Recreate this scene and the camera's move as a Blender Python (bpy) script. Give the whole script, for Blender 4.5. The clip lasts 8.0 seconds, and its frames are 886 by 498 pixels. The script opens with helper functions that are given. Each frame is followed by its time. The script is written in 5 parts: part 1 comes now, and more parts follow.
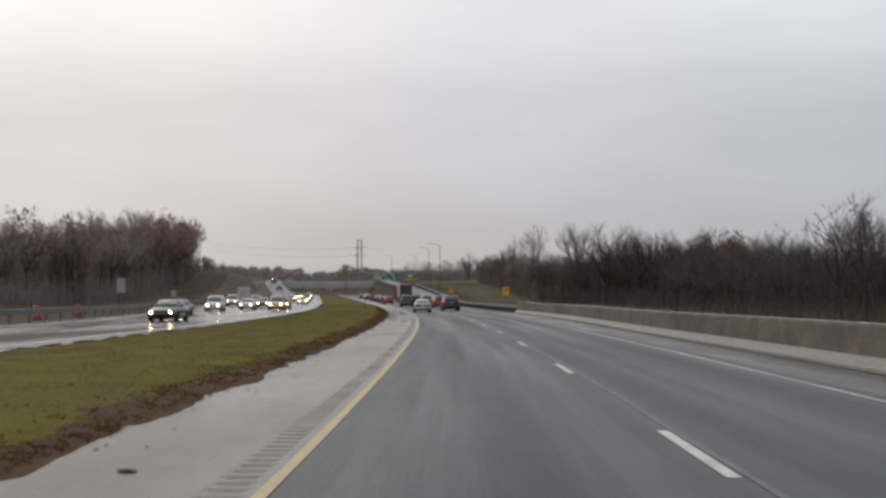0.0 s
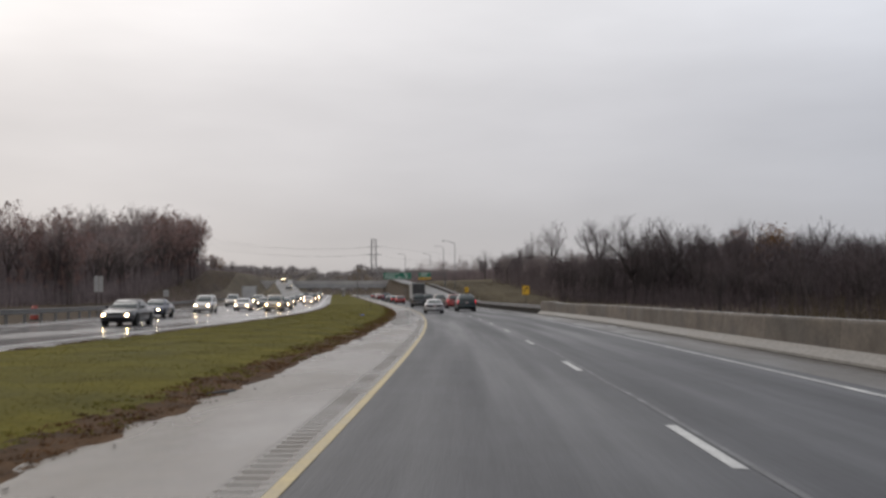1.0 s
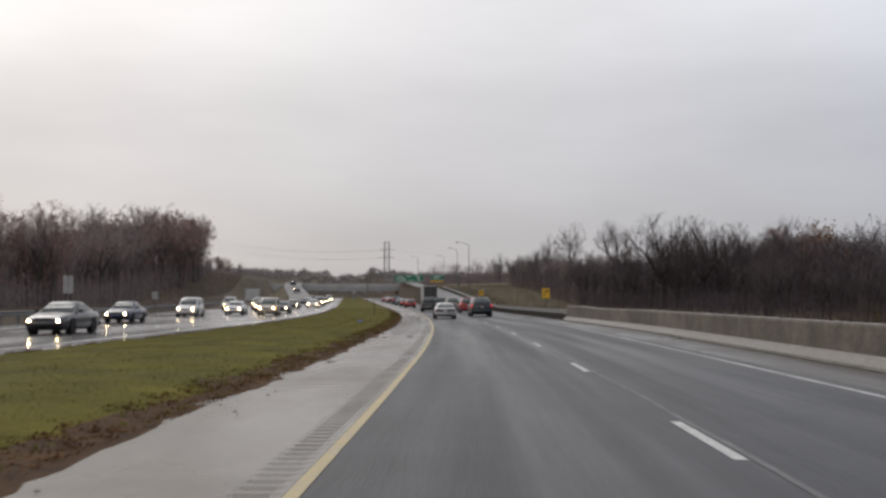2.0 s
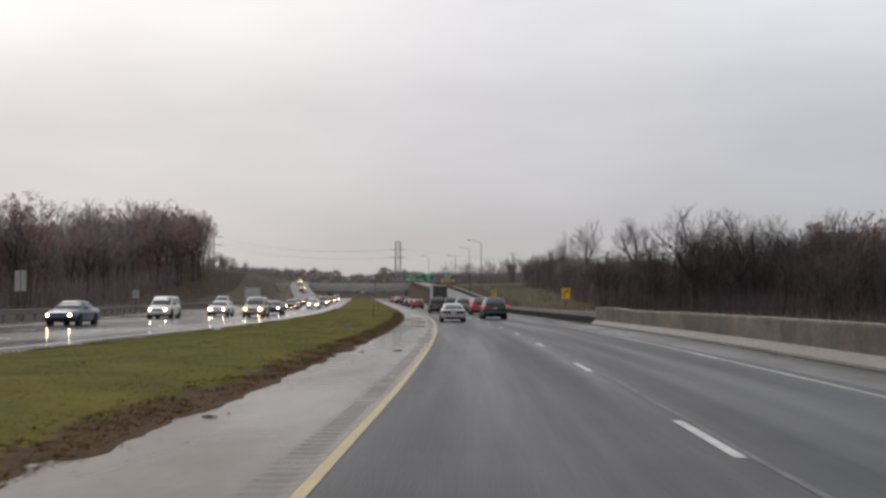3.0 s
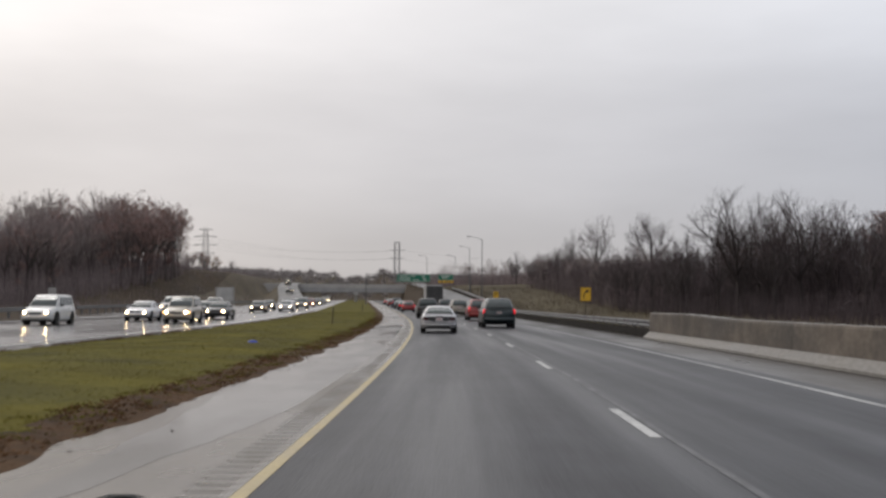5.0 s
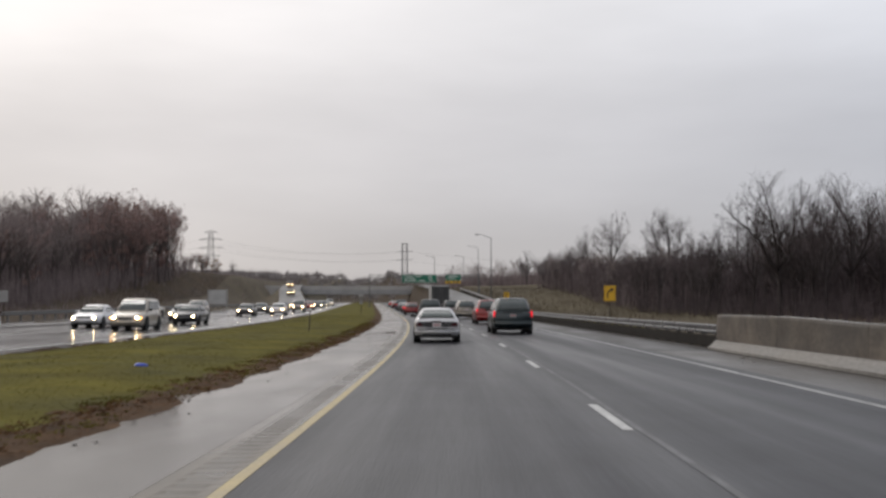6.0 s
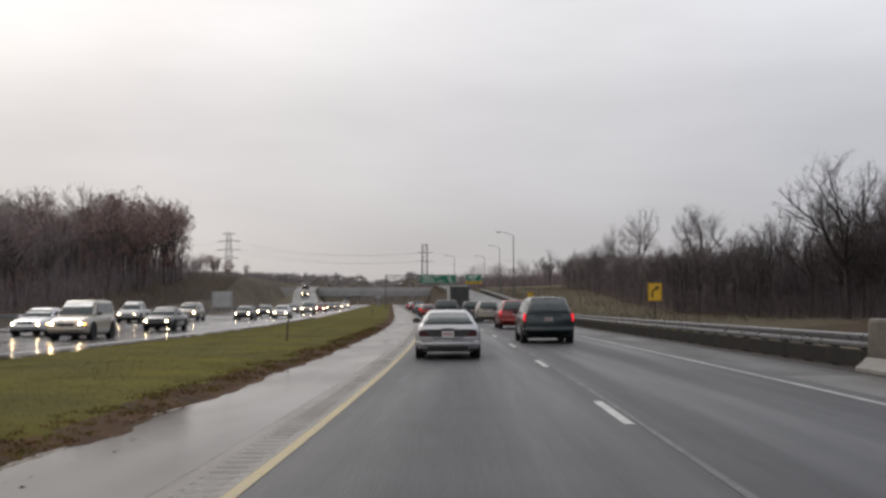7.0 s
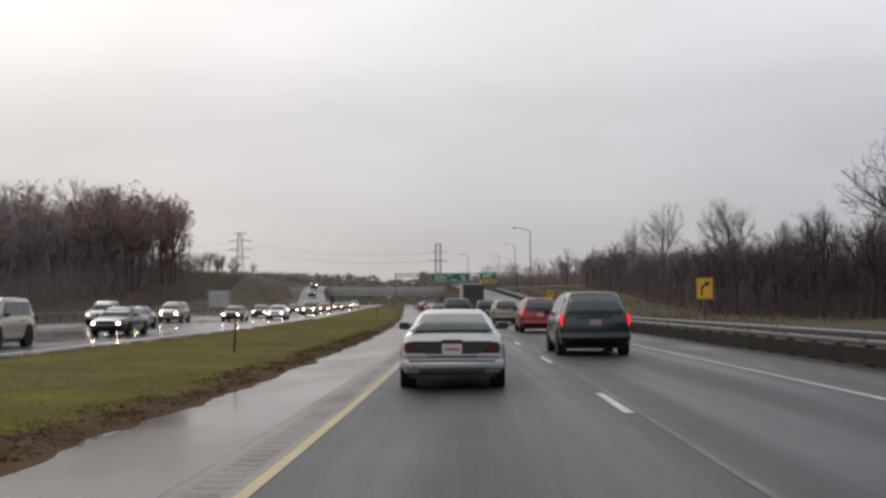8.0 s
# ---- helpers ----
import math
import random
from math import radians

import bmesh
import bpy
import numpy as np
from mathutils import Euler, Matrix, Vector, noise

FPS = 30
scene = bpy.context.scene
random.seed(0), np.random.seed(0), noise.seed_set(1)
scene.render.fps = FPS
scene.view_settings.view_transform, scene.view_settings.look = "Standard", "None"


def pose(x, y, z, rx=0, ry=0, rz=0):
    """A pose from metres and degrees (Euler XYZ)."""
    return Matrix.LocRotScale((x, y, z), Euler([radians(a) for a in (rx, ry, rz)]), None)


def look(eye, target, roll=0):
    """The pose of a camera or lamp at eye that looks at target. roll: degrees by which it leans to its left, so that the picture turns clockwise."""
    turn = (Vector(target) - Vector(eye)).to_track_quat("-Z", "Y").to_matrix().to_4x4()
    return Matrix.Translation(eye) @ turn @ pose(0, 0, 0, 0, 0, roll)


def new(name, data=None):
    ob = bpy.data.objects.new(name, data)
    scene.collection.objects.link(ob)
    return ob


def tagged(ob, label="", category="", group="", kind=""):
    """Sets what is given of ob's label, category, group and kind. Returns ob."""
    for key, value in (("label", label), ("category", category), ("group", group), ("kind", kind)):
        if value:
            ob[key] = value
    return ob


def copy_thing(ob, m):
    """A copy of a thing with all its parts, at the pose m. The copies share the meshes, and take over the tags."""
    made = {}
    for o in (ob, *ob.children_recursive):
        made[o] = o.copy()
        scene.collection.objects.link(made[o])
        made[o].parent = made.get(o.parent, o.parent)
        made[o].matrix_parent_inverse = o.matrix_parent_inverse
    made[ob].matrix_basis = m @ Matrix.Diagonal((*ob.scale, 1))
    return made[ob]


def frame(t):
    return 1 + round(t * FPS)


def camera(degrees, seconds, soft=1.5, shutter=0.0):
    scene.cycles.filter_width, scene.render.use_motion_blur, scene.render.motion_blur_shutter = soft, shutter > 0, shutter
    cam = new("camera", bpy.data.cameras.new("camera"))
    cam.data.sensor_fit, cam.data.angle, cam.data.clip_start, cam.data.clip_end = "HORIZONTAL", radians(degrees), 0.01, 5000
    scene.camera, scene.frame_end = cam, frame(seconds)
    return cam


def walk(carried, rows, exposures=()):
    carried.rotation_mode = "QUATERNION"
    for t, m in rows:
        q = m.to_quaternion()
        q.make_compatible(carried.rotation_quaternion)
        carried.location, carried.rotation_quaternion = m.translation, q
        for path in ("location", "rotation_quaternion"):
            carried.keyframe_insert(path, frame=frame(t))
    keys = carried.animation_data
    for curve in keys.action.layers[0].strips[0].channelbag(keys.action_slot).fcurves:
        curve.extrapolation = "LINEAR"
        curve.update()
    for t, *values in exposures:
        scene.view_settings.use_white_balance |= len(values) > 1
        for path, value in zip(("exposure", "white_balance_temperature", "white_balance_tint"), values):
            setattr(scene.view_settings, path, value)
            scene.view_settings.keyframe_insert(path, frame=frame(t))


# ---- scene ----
cam = camera(44.4, 8.0, soft=2.8, shutter=0.2)
H = 1.357


def cam_row(t, x, y, dz, yaw, pitch, roll):
    a, p = radians(yaw), radians(pitch)
    eye = Vector((x, y, H + dz))
    ahead = Vector((-math.sin(a) * math.cos(p), math.cos(a) * math.cos(p), math.sin(p)))
    return t, look(eye, eye + ahead, roll)


walk(cam, [cam_row(*r) for r in (
    (0, 0.028, -0.005, 0.046, 0.103, 2.626, -0.118),
    (0.5, 0.059, 6.022, 0.006, 0.567, 2.719, -0.080),
    (1, 0.158, 11.932, 0.018, 0.924, 2.619, -0.203),
    (1.5, 0.150, 17.714, 0.001, 1.281, 2.790, -0.092),
    (3, 0.098, 35.498, -0.010, 2.327, 2.855, 0.205),
    (3.5, 0.105, 41.785, -0.008, 2.460, 2.964, 0.374),
    (4, 0.090, 47.715, -0.008, 2.463, 3.002, 0.357),
    (4.5, 0.134, 52.910, -0.011, 2.337, 2.988, 0.524),
    (6, 0.039, 70.014, -0.009, 2.883, 3.085, 0.019),
    (6.5, -0.104, 75.594, 0.006, 3.399, 3.170, -0.127),
    (7, -0.337, 81.528, -0.002, 3.979, 3.179, -0.226),
    (7.5, -0.570, 87.262, -0.001, 4.429, 3.167, -0.198),
    (8, -0.903, 92.701, -0.020, 4.718, 3.194, -0.283),
)])

# ---- sky and light: a bright overcast afternoon ----
SUN_EL, SUN_AZ = radians(38), radians(-35)
world = bpy.data.worlds.new("overcast_sky")
scene.world = world
world.use_nodes = True
wn, wl = world.node_tree.nodes, world.node_tree.links
wn.clear()
w_out, w_bg = wn.new("ShaderNodeOutputWorld"), wn.new("ShaderNodeBackground")
w_sky = wn.new("ShaderNodeTexSky")
w_sky.sky_type, w_sky.sun_disc = "NISHITA", False
w_sky.sun_elevation, w_sky.sun_rotation = SUN_EL, SUN_AZ
w_co, w_sep = wn.new("ShaderNodeTexCoord"), wn.new("ShaderNodeSeparateXYZ")
wl.new(w_co.outputs["Generated"], w_sep.inputs[0])
# cloud deck: paler overhead, greyer at the horizon
w_ramp = wn.new("ShaderNodeValToRGB")
w_ramp.color_ramp.interpolation = "EASE"
SKY_STOPS = ((0.0, (0.47, 0.455, 0.465)), (0.04, (0.56, 0.54, 0.545)), (0.14, (0.665, 0.65, 0.66)), (0.28, (0.945, 0.93, 0.935)),
             (0.6, (0.86, 0.86, 0.87)), (1.0, (0.74, 0.74, 0.75)))
for n, (at, col) in enumerate(SKY_STOPS):
    e = w_ramp.color_ramp.elements[n] if n < 2 else w_ramp.color_ramp.elements.new(at)
    e.position, e.color = at, (*col, 1)
wl.new(w_sep.outputs["Z"], w_ramp.inputs[0])
# broad soft clouds
w_map, w_noise, w_cl = wn.new("ShaderNodeMapping"), wn.new("ShaderNodeTexNoise"), wn.new("ShaderNodeMapRange")
w_map.inputs["Scale"].default_value = (1.3, 1.3, 5.0)
w_noise.inputs["Scale"].default_value, w_noise.inputs["Detail"].default_value, w_noise.inputs["Roughness"].default_value = 2.1, 5, 0.5
w_cl.inputs[1].default_value, w_cl.inputs[2].default_value, w_cl.inputs[3].default_value, w_cl.inputs[4].default_value = 0.3, 0.75, 0.91, 1.1
wl.new(w_co.outputs["Generated"], w_map.inputs[0])
wl.new(w_map.outputs[0], w_noise.inputs["Vector"])
wl.new(w_noise.outputs[0], w_cl.inputs[0])
w_mul = wn.new("ShaderNodeVectorMath")
w_mul.operation = "SCALE"
wl.new(w_ramp.outputs[0], w_mul.inputs[0])
wl.new(w_cl.outputs[0], w_mul.inputs["Scale"])
# cooler towards the east, warmer towards the west
w_side, w_tint = wn.new("ShaderNodeMapRange"), wn.new("ShaderNodeMix")
w_side.inputs[1].default_value, w_side.inputs[2].default_value = -0.45, 0.4
w_tint.data_type = "RGBA"
w_tint.inputs[6].default_value, w_tint.inputs[7].default_value = (1.075, 1.03, 0.985, 1), (0.74, 0.77, 0.822, 1)
wl.new(w_sep.outputs["X"], w_side.inputs[0])
wl.new(w_side.outputs[0], w_tint.inputs[0])
w_mul2 = wn.new("ShaderNodeVectorMath")
w_mul2.operation = "MULTIPLY"
wl.new(w_mul.outputs[0], w_mul2.inputs[0])
wl.new(w_tint.outputs[2], w_mul2.inputs[1])
# a little clear-sky light filters through
w_skys, w_add = wn.new("ShaderNodeVectorMath"), wn.new("ShaderNodeVectorMath")
w_skys.operation, w_add.operation = "SCALE", "ADD"
w_skys.inputs["Scale"].default_value = 0.004
wl.new(w_sky.outputs[0], w_skys.inputs[0])
wl.new(w_mul2.outputs[0], w_add.inputs[0])
wl.new(w_skys.outputs[0], w_add.inputs[1])
wl.new(w_add.outputs[0], w_bg.inputs[0])
w_bg.inputs["Strength"].default_value = 1.025
wl.new(w_bg.outputs[0], w_out.inputs[0])

sun = new("sun", bpy.data.lights.new("sun", "SUN"))
sun.data.energy, sun.data.angle, sun.data.color = 0.5, radians(25), (1.0, 0.97, 0.93)
sun.matrix_world = look((0, 0, 60), Vector((0, 0, 60)) - 10 * Vector((math.sin(SUN_AZ) * math.cos(SUN_EL), math.cos(SUN_AZ) * math.cos(SUN_EL), math.sin(SUN_EL))))

# ---- materials ----


def mat(name, dark, light, scale=1.0, rough=(0.6, 0.9), metal=0.0, bump=0.0, bump_scale=None, stretch=(1, 1, 1), coat=0.0,
        fine=14.0, spec=0.5, random_tint=0.0, island=False, blotch=None, along=False):
    """Two colours mixed by noise at two scales, roughness that varies with it, and fine relief."""
    m = bpy.data.materials.new(name)
    m.use_nodes = True
    n, l = m.node_tree.nodes, m.node_tree.links
    b = n["Principled BSDF"]
    co, mp = n.new("ShaderNodeTexCoord"), n.new("ShaderNodeMapping")
    mp.inputs["Scale"].default_value = stretch
    l.new(co.outputs["UV" if along else "Object"], mp.inputs[0])
    big, small, mix = n.new("ShaderNodeTexNoise"), n.new("ShaderNodeTexNoise"), n.new("ShaderNodeMath")
    big.inputs["Scale"].default_value, big.inputs["Detail"].default_value = scale, 4
    small.inputs["Scale"].default_value, small.inputs["Detail"].default_value = scale * fine, 3
    l.new(mp.outputs[0], big.inputs["Vector"])
    l.new(mp.outputs[0], small.inputs["Vector"])
    mix.operation = "MULTIPLY_ADD"
    mix.inputs[1].default_value = 0.45
    l.new(small.outputs[0], mix.inputs[0])
    half = n.new("ShaderNodeMath")
    half.operation, half.inputs[1].default_value = "MULTIPLY", 0.6
    l.new(big.outputs[0], half.inputs[0])
    l.new(half.outputs[0], mix.inputs[2])
    ramp = n.new("ShaderNodeValToRGB")
    ramp.color_ramp.elements[0].position, ramp.color_ramp.elements[1].position = 0.36, 0.68
    ramp.color_ramp.elements[0].color, ramp.color_ramp.elements[1].color = (*dark, 1), (*light, 1)
    l.new(mix.outputs[0], ramp.inputs[0])
    colour = ramp.outputs[0]
    if blotch:
        bl_n, bl_r, bl_v = n.new("ShaderNodeTexNoise"), n.new("ShaderNodeMapRange"), n.new("ShaderNodeHueSaturation")
        bl_n.inputs["Scale"].default_value, bl_n.inputs["Detail"].default_value, bl_n.inputs["Roughness"].default_value = blotch[0], 6, 0.6
        bl_r.inputs[1].default_value, bl_r.inputs[2].default_value = 0.36, 0.64
        bl_r.inputs[3].default_value, bl_r.inputs[4].default_value = 1 - blotch[1], 1 + blotch[1]
        l.new(co.outputs["Object"], bl_n.inputs["Vector"])
        l.new(bl_n.outputs[0], bl_r.inputs[0])
        l.new(bl_r.outputs[0], bl_v.inputs["Value"])
        l.new(colour, bl_v.inputs["Color"])
        colour = bl_v.outputs[0]
    if random_tint:
        pick = n.new("ShaderNodeNewGeometry" if island else "ShaderNodeObjectInfo")
        hsv, rng = n.new("ShaderNodeHueSaturation"), n.new("ShaderNodeMapRange")
        rng.inputs[3].default_value, rng.inputs[4].default_value = 1 - random_tint, 1 + random_tint
        l.new(pick.outputs["Random Per Island" if island else "Random"], rng.inputs[0])
        l.new(rng.outputs[0], hsv.inputs["Value"])
        l.new(colour, hsv.inputs["Color"])
        colour = hsv.outputs[0]
    l.new(colour, b.inputs["Base Color"])
    rr = n.new("ShaderNodeMapRange")
    rr.inputs[1].default_value, rr.inputs[2].default_value = 0.35, 0.65
    rr.inputs[3].default_value, rr.inputs[4].default_value = rough
    l.new(big.outputs[0], rr.inputs[0])
    l.new(rr.outputs[0], b.inputs["Roughness"])
    b.inputs["Metallic"].default_value = metal
    b.inputs["Coat Weight"].default_value, b.inputs["Coat Roughness"].default_value = coat, 0.08
    b.inputs["Specular IOR Level"].default_value = spec
    if bump:
        bn, bp = n.new("ShaderNodeTexNoise"), n.new("ShaderNodeBump")
        bn.inputs["Scale"].default_value, bn.inputs["Detail"].default_value = bump_scale or scale * 20, 4
        l.new(mp.outputs[0], bn.inputs["Vector"])
        bp.inputs["Strength"].default_value, bp.inputs["Distance"].default_value = bump, 0.02
        l.new(bn.outputs[0], bp.inputs["Height"])
        l.new(bp.outputs[0], b.inputs["Normal"])
    return m


def glow(name, colour, strength, base=(0.8, 0.8, 0.8)):
    m = bpy.data.materials.new(name)
    m.use_nodes = True
    b = m.node_tree.nodes["Principled BSDF"]
    b.inputs["Base Color"].default_value, b.inputs["Roughness"].default_value = (*base, 1), 0.15
    b.inputs["Emission Color"].default_value, b.inputs["Emission Strength"].default_value = (*colour, 1), strength
    return m


def plain(name, colour, rough=0.4, metal=0.0, coat=0.0):
    m = bpy.data.materials.new(name)
    m.use_nodes = True
    b = m.node_tree.nodes["Principled BSDF"]
    b.inputs["Base Color"].default_value, b.inputs["Roughness"].default_value = (*colour, 1), rough
    b.inputs["Metallic"].default_value, b.inputs["Coat Weight"].default_value = metal, coat
    return m


M_ASPHALT = mat("wet_asphalt", (0.0135, 0.0138, 0.0165), (0.044, 0.0445, 0.051), 0.8, (0.36, 0.6), bump=0.35, bump_scale=60, stretch=(1, 0.03, 1), fine=30, spec=0.4, blotch=(0.55, 0.22), along=True)
M_SHOULDER = mat("wet_concrete_shoulder", (0.071, 0.058, 0.0435), (0.130, 0.108, 0.082), 0.30, (0.09, 0.42), bump=0.2, bump_scale=45, stretch=(1, 0.3, 1), fine=30, spec=0.4, blotch=(1.6, 0.12))
M_FILM = mat("standing_rain_water", (0.027, 0.023, 0.018), (0.054, 0.046, 0.036), 0.5, (0.05, 0.2), bump=0.06, bump_scale=6, stretch=(1, 0.3, 1), spec=0.24)
M_GROOVE = mat("shaded_milled_groove", (0.060, 0.051, 0.041), (0.112, 0.096, 0.078), 0.6, (0.25, 0.55), bump=0.3, bump_scale=40)
M_SEAM = mat("sealed_lane_joint", (0.06, 0.06, 0.063), (0.12, 0.12, 0.122), 1.5, (0.36, 0.6), bump=0.35, bump_scale=60)
M_GRIMY = mat("grimy_wet_shoulder", (0.042, 0.038, 0.034), (0.112, 0.101, 0.090), 0.5, (0.25, 0.55), bump=0.25, bump_scale=40, stretch=(1, 0.2, 1), fine=25)
M_SHOULDER_DARKER = mat("darker_wet_shoulder", (0.026, 0.024, 0.023), (0.068, 0.062, 0.058), 0.5, (0.35, 0.6), bump=0.3, bump_scale=40, stretch=(1, 0.2, 1), fine=25, spec=0.35)
M_STRIP_CLODS = mat("dark_strip_clods", (0.02, 0.017, 0.014), (0.06, 0.05, 0.04), 2.0, (0.5, 0.9), bump=0.5, bump_scale=25)
# Ridge woods: distance haze is mixed into this pale base colour.
M_FARWOOD = mat("hazed_distant_wood", (0.19, 0.172, 0.174), (0.31, 0.286, 0.284), 0.2, (0.9, 1.0), random_tint=0.3, island=True, spec=0.1)
M_LANES_FAR = mat("wet_pale_concrete", (0.085, 0.083, 0.084), (0.165, 0.161, 0.163), 0.25, (0.11, 0.26), bump=0.05, bump_scale=9, stretch=(1, 0.15, 1), fine=30)
M_RAMP = mat("damp_ramp_concrete", (0.065, 0.063, 0.062), (0.12, 0.117, 0.115), 0.25, (0.4, 0.6), bump=0.2, bump_scale=40, stretch=(1, 0.15, 1), fine=30)
M_YELLOW = mat("worn_yellow_paint", (0.32, 0.255, 0.135), (0.56, 0.46, 0.255), 1.6, (0.4, 0.65), fine=12)
M_WHITE = mat("worn_white_paint", (0.30, 0.30, 0.295), (0.66, 0.66, 0.645), 2.0, (0.4, 0.65), fine=12)
M_EDGE_WHITE = mat("scuffed_white_edge_paint", (0.19, 0.188, 0.183), (0.58, 0.58, 0.57), 0.35, (0.35, 0.6), fine=20, stretch=(1, 0.5, 1), blotch=(0.3, 0.3))
M_GRASS = mat("autumn_grass", (0.068, 0.063, 0.014), (0.140, 0.121, 0.029), 0.35, (0.8, 1.0), bump=0.3, bump_scale=25, fine=22, spec=0.05, blotch=(0.5, 0.16))
M_BLADE = mat("grass_blades", (0.086, 0.080, 0.017), (0.170, 0.147, 0.037), 0.35, (0.7, 0.9), random_tint=0.18, island=True, spec=0.05, blotch=(0.5, 0.16))
M_DIRT = mat("dead_leaves_and_mud", (0.038, 0.024, 0.016), (0.125, 0.078, 0.047), 1.6, (0.8, 1.0), bump=0.4, bump_scale=14, spec=0.06)
M_LEAF_BITS = mat("dead_grass_tufts", (0.055, 0.03, 0.016), (0.165, 0.09, 0.045), 1.3, (0.8, 1.0), random_tint=0.35, island=True, spec=0.06)
M_TAN = mat("dry_bank_grass", (0.056, 0.044, 0.028), (0.118, 0.097, 0.06), 0.06, (0.85, 1.0), bump=1.0, bump_scale=3, fine=30, spec=0.15)
M_SCRUB = mat("brown_scrub_bank", (0.072, 0.058, 0.042), (0.15, 0.125, 0.088), 0.09, (0.85, 1.0), bump=1.0, bump_scale=3, fine=30, spec=0.15)
M_DULL = mat("dull_weathered_steel", (0.10, 0.10, 0.102), (0.18, 0.18, 0.182), 2.5, (0.45, 0.65), metal=0.5)
M_WEED = mat("dry_tan_weeds", (0.055, 0.044, 0.03), (0.122, 0.099, 0.066), 0.4, (0.85, 1.0), random_tint=0.35, island=True, spec=0.15)
M_FOREST = mat("leaf_litter_ground", (0.03, 0.022, 0.015), (0.085, 0.06, 0.038), 0.3, (0.85, 1.0), bump=0.8, bump_scale=6, spec=0.15)
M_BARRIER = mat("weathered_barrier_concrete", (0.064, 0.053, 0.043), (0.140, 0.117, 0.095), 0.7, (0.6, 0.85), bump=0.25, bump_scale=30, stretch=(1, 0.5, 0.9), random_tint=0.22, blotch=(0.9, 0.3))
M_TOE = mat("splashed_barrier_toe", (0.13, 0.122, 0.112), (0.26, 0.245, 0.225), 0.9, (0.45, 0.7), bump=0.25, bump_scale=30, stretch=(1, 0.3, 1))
# Wet and paler than the wall: the sky-lit top edge put into colour.
M_LIT_EDGE = mat("wet_sky_lit_edge", (0.16, 0.15, 0.135), (0.30, 0.285, 0.26), 1.2, (0.12, 0.35), bump=0.2, bump_scale=30)
M_GALV = mat("galvanised_steel", (0.11, 0.11, 0.114), (0.21, 0.21, 0.215), 2.5, (0.25, 0.42), metal=0.75, bump=0.05)
M_RUB = mat("shade_dark_rub_rail", (0.018, 0.016, 0.015), (0.05, 0.046, 0.042), 1.5, (0.8, 0.95), bump=0.3, bump_scale=30, spec=0.08)
M_POST = mat("dark_timber_post", (0.03, 0.025, 0.02), (0.08, 0.065, 0.05), 3, (0.7, 0.9), bump=0.5, bump_scale=40, stretch=(1, 1, 0.2))
# Far-side bark, twigs and russet leaves are lightened to stand in for haze.
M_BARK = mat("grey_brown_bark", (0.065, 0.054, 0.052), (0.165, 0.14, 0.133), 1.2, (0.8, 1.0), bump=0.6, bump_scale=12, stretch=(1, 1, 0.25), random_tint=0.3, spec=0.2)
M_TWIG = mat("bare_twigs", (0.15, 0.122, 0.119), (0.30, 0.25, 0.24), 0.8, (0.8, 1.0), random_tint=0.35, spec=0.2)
# Near-side copies stay dark, so the haze contrast sits in the colours.
M_DARK_TWIG = mat("unhazed_dark_twigs", (0.050, 0.040, 0.043), (0.122, 0.100, 0.102), 0.8, (0.8, 1.0), random_tint=0.35, spec=0.2)
M_DARK_BARK = mat("unhazed_dark_bark", (0.028, 0.023, 0.024), (0.085, 0.072, 0.072), 1.2, (0.7, 0.95), bump=0.6, bump_scale=12, stretch=(1, 1, 0.25), random_tint=0.3, spec=0.2)
M_RUST = mat("russet_leaves", (0.175, 0.112, 0.102), (0.31, 0.202, 0.182), 0.9, (0.7, 0.9), random_tint=0.4, island=True, spec=0.2)
M_OCHRE = mat("ochre_leaves", (0.10, 0.05, 0.015), (0.23, 0.12, 0.035), 0.9, (0.7, 0.9), random_tint=0.4, island=True, spec=0.2)
# Dark, middle and pale brush: growing haze put into the base colour.
M_DARK_BRUSH = mat("unhazed_dark_brush", (0.046, 0.037, 0.041), (0.108, 0.088, 0.093), 0.5, (0.85, 1.0), random_tint=0.45, island=True, spec=0.15)
M_MID_BRUSH = mat("half_hazed_brush", (0.078, 0.062, 0.065), (0.17, 0.139, 0.142), 0.5, (0.85, 1.0), random_tint=0.45, island=True, spec=0.15)
M_BRUSH = mat("bare_brush", (0.135, 0.108, 0.111), (0.28, 0.232, 0.232), 0.5, (0.85, 1.0), random_tint=0.45, island=True, spec=0.15)
M_STEEL = mat("pylon_steel", (0.12, 0.12, 0.125), (0.22, 0.22, 0.225), 0.6, (0.5, 0.7), metal=0.6)
# Bridge concrete and girders are coloured lighter to imitate the haze over them.
M_BRIDGE = mat("bridge_concrete", (0.30, 0.29, 0.285), (0.44, 0.43, 0.42), 0.25, (0.7, 0.9), bump=0.2, bump_scale=12)
M_GIRDER = mat("hazed_bridge_girder", (0.22, 0.22, 0.225), (0.33, 0.33, 0.335), 0.4, (0.5, 0.7))
M_SIGN_GREEN = mat("green_sign_sheeting", (0.0, 0.11, 0.065), (0.005, 0.16, 0.095), 0.6, (0.35, 0.5))
M_SIGN_YELLOW = mat("yellow_sign_sheeting", (0.54, 0.31, 0.012), (0.68, 0.41, 0.022), 1.2, (0.35, 0.5))
M_SIGN_BLACK = plain("black_sign_ink", (0.012, 0.012, 0.012), 0.5)
M_SIGN_WHITE = plain("white_sign_ink", (0.8, 0.8, 0.78), 0.45)
M_SIGN_BACK = mat("weathered_sign_aluminium", (0.22, 0.22, 0.22), (0.36, 0.36, 0.36), 1.5, (0.4, 0.6), metal=0.3)
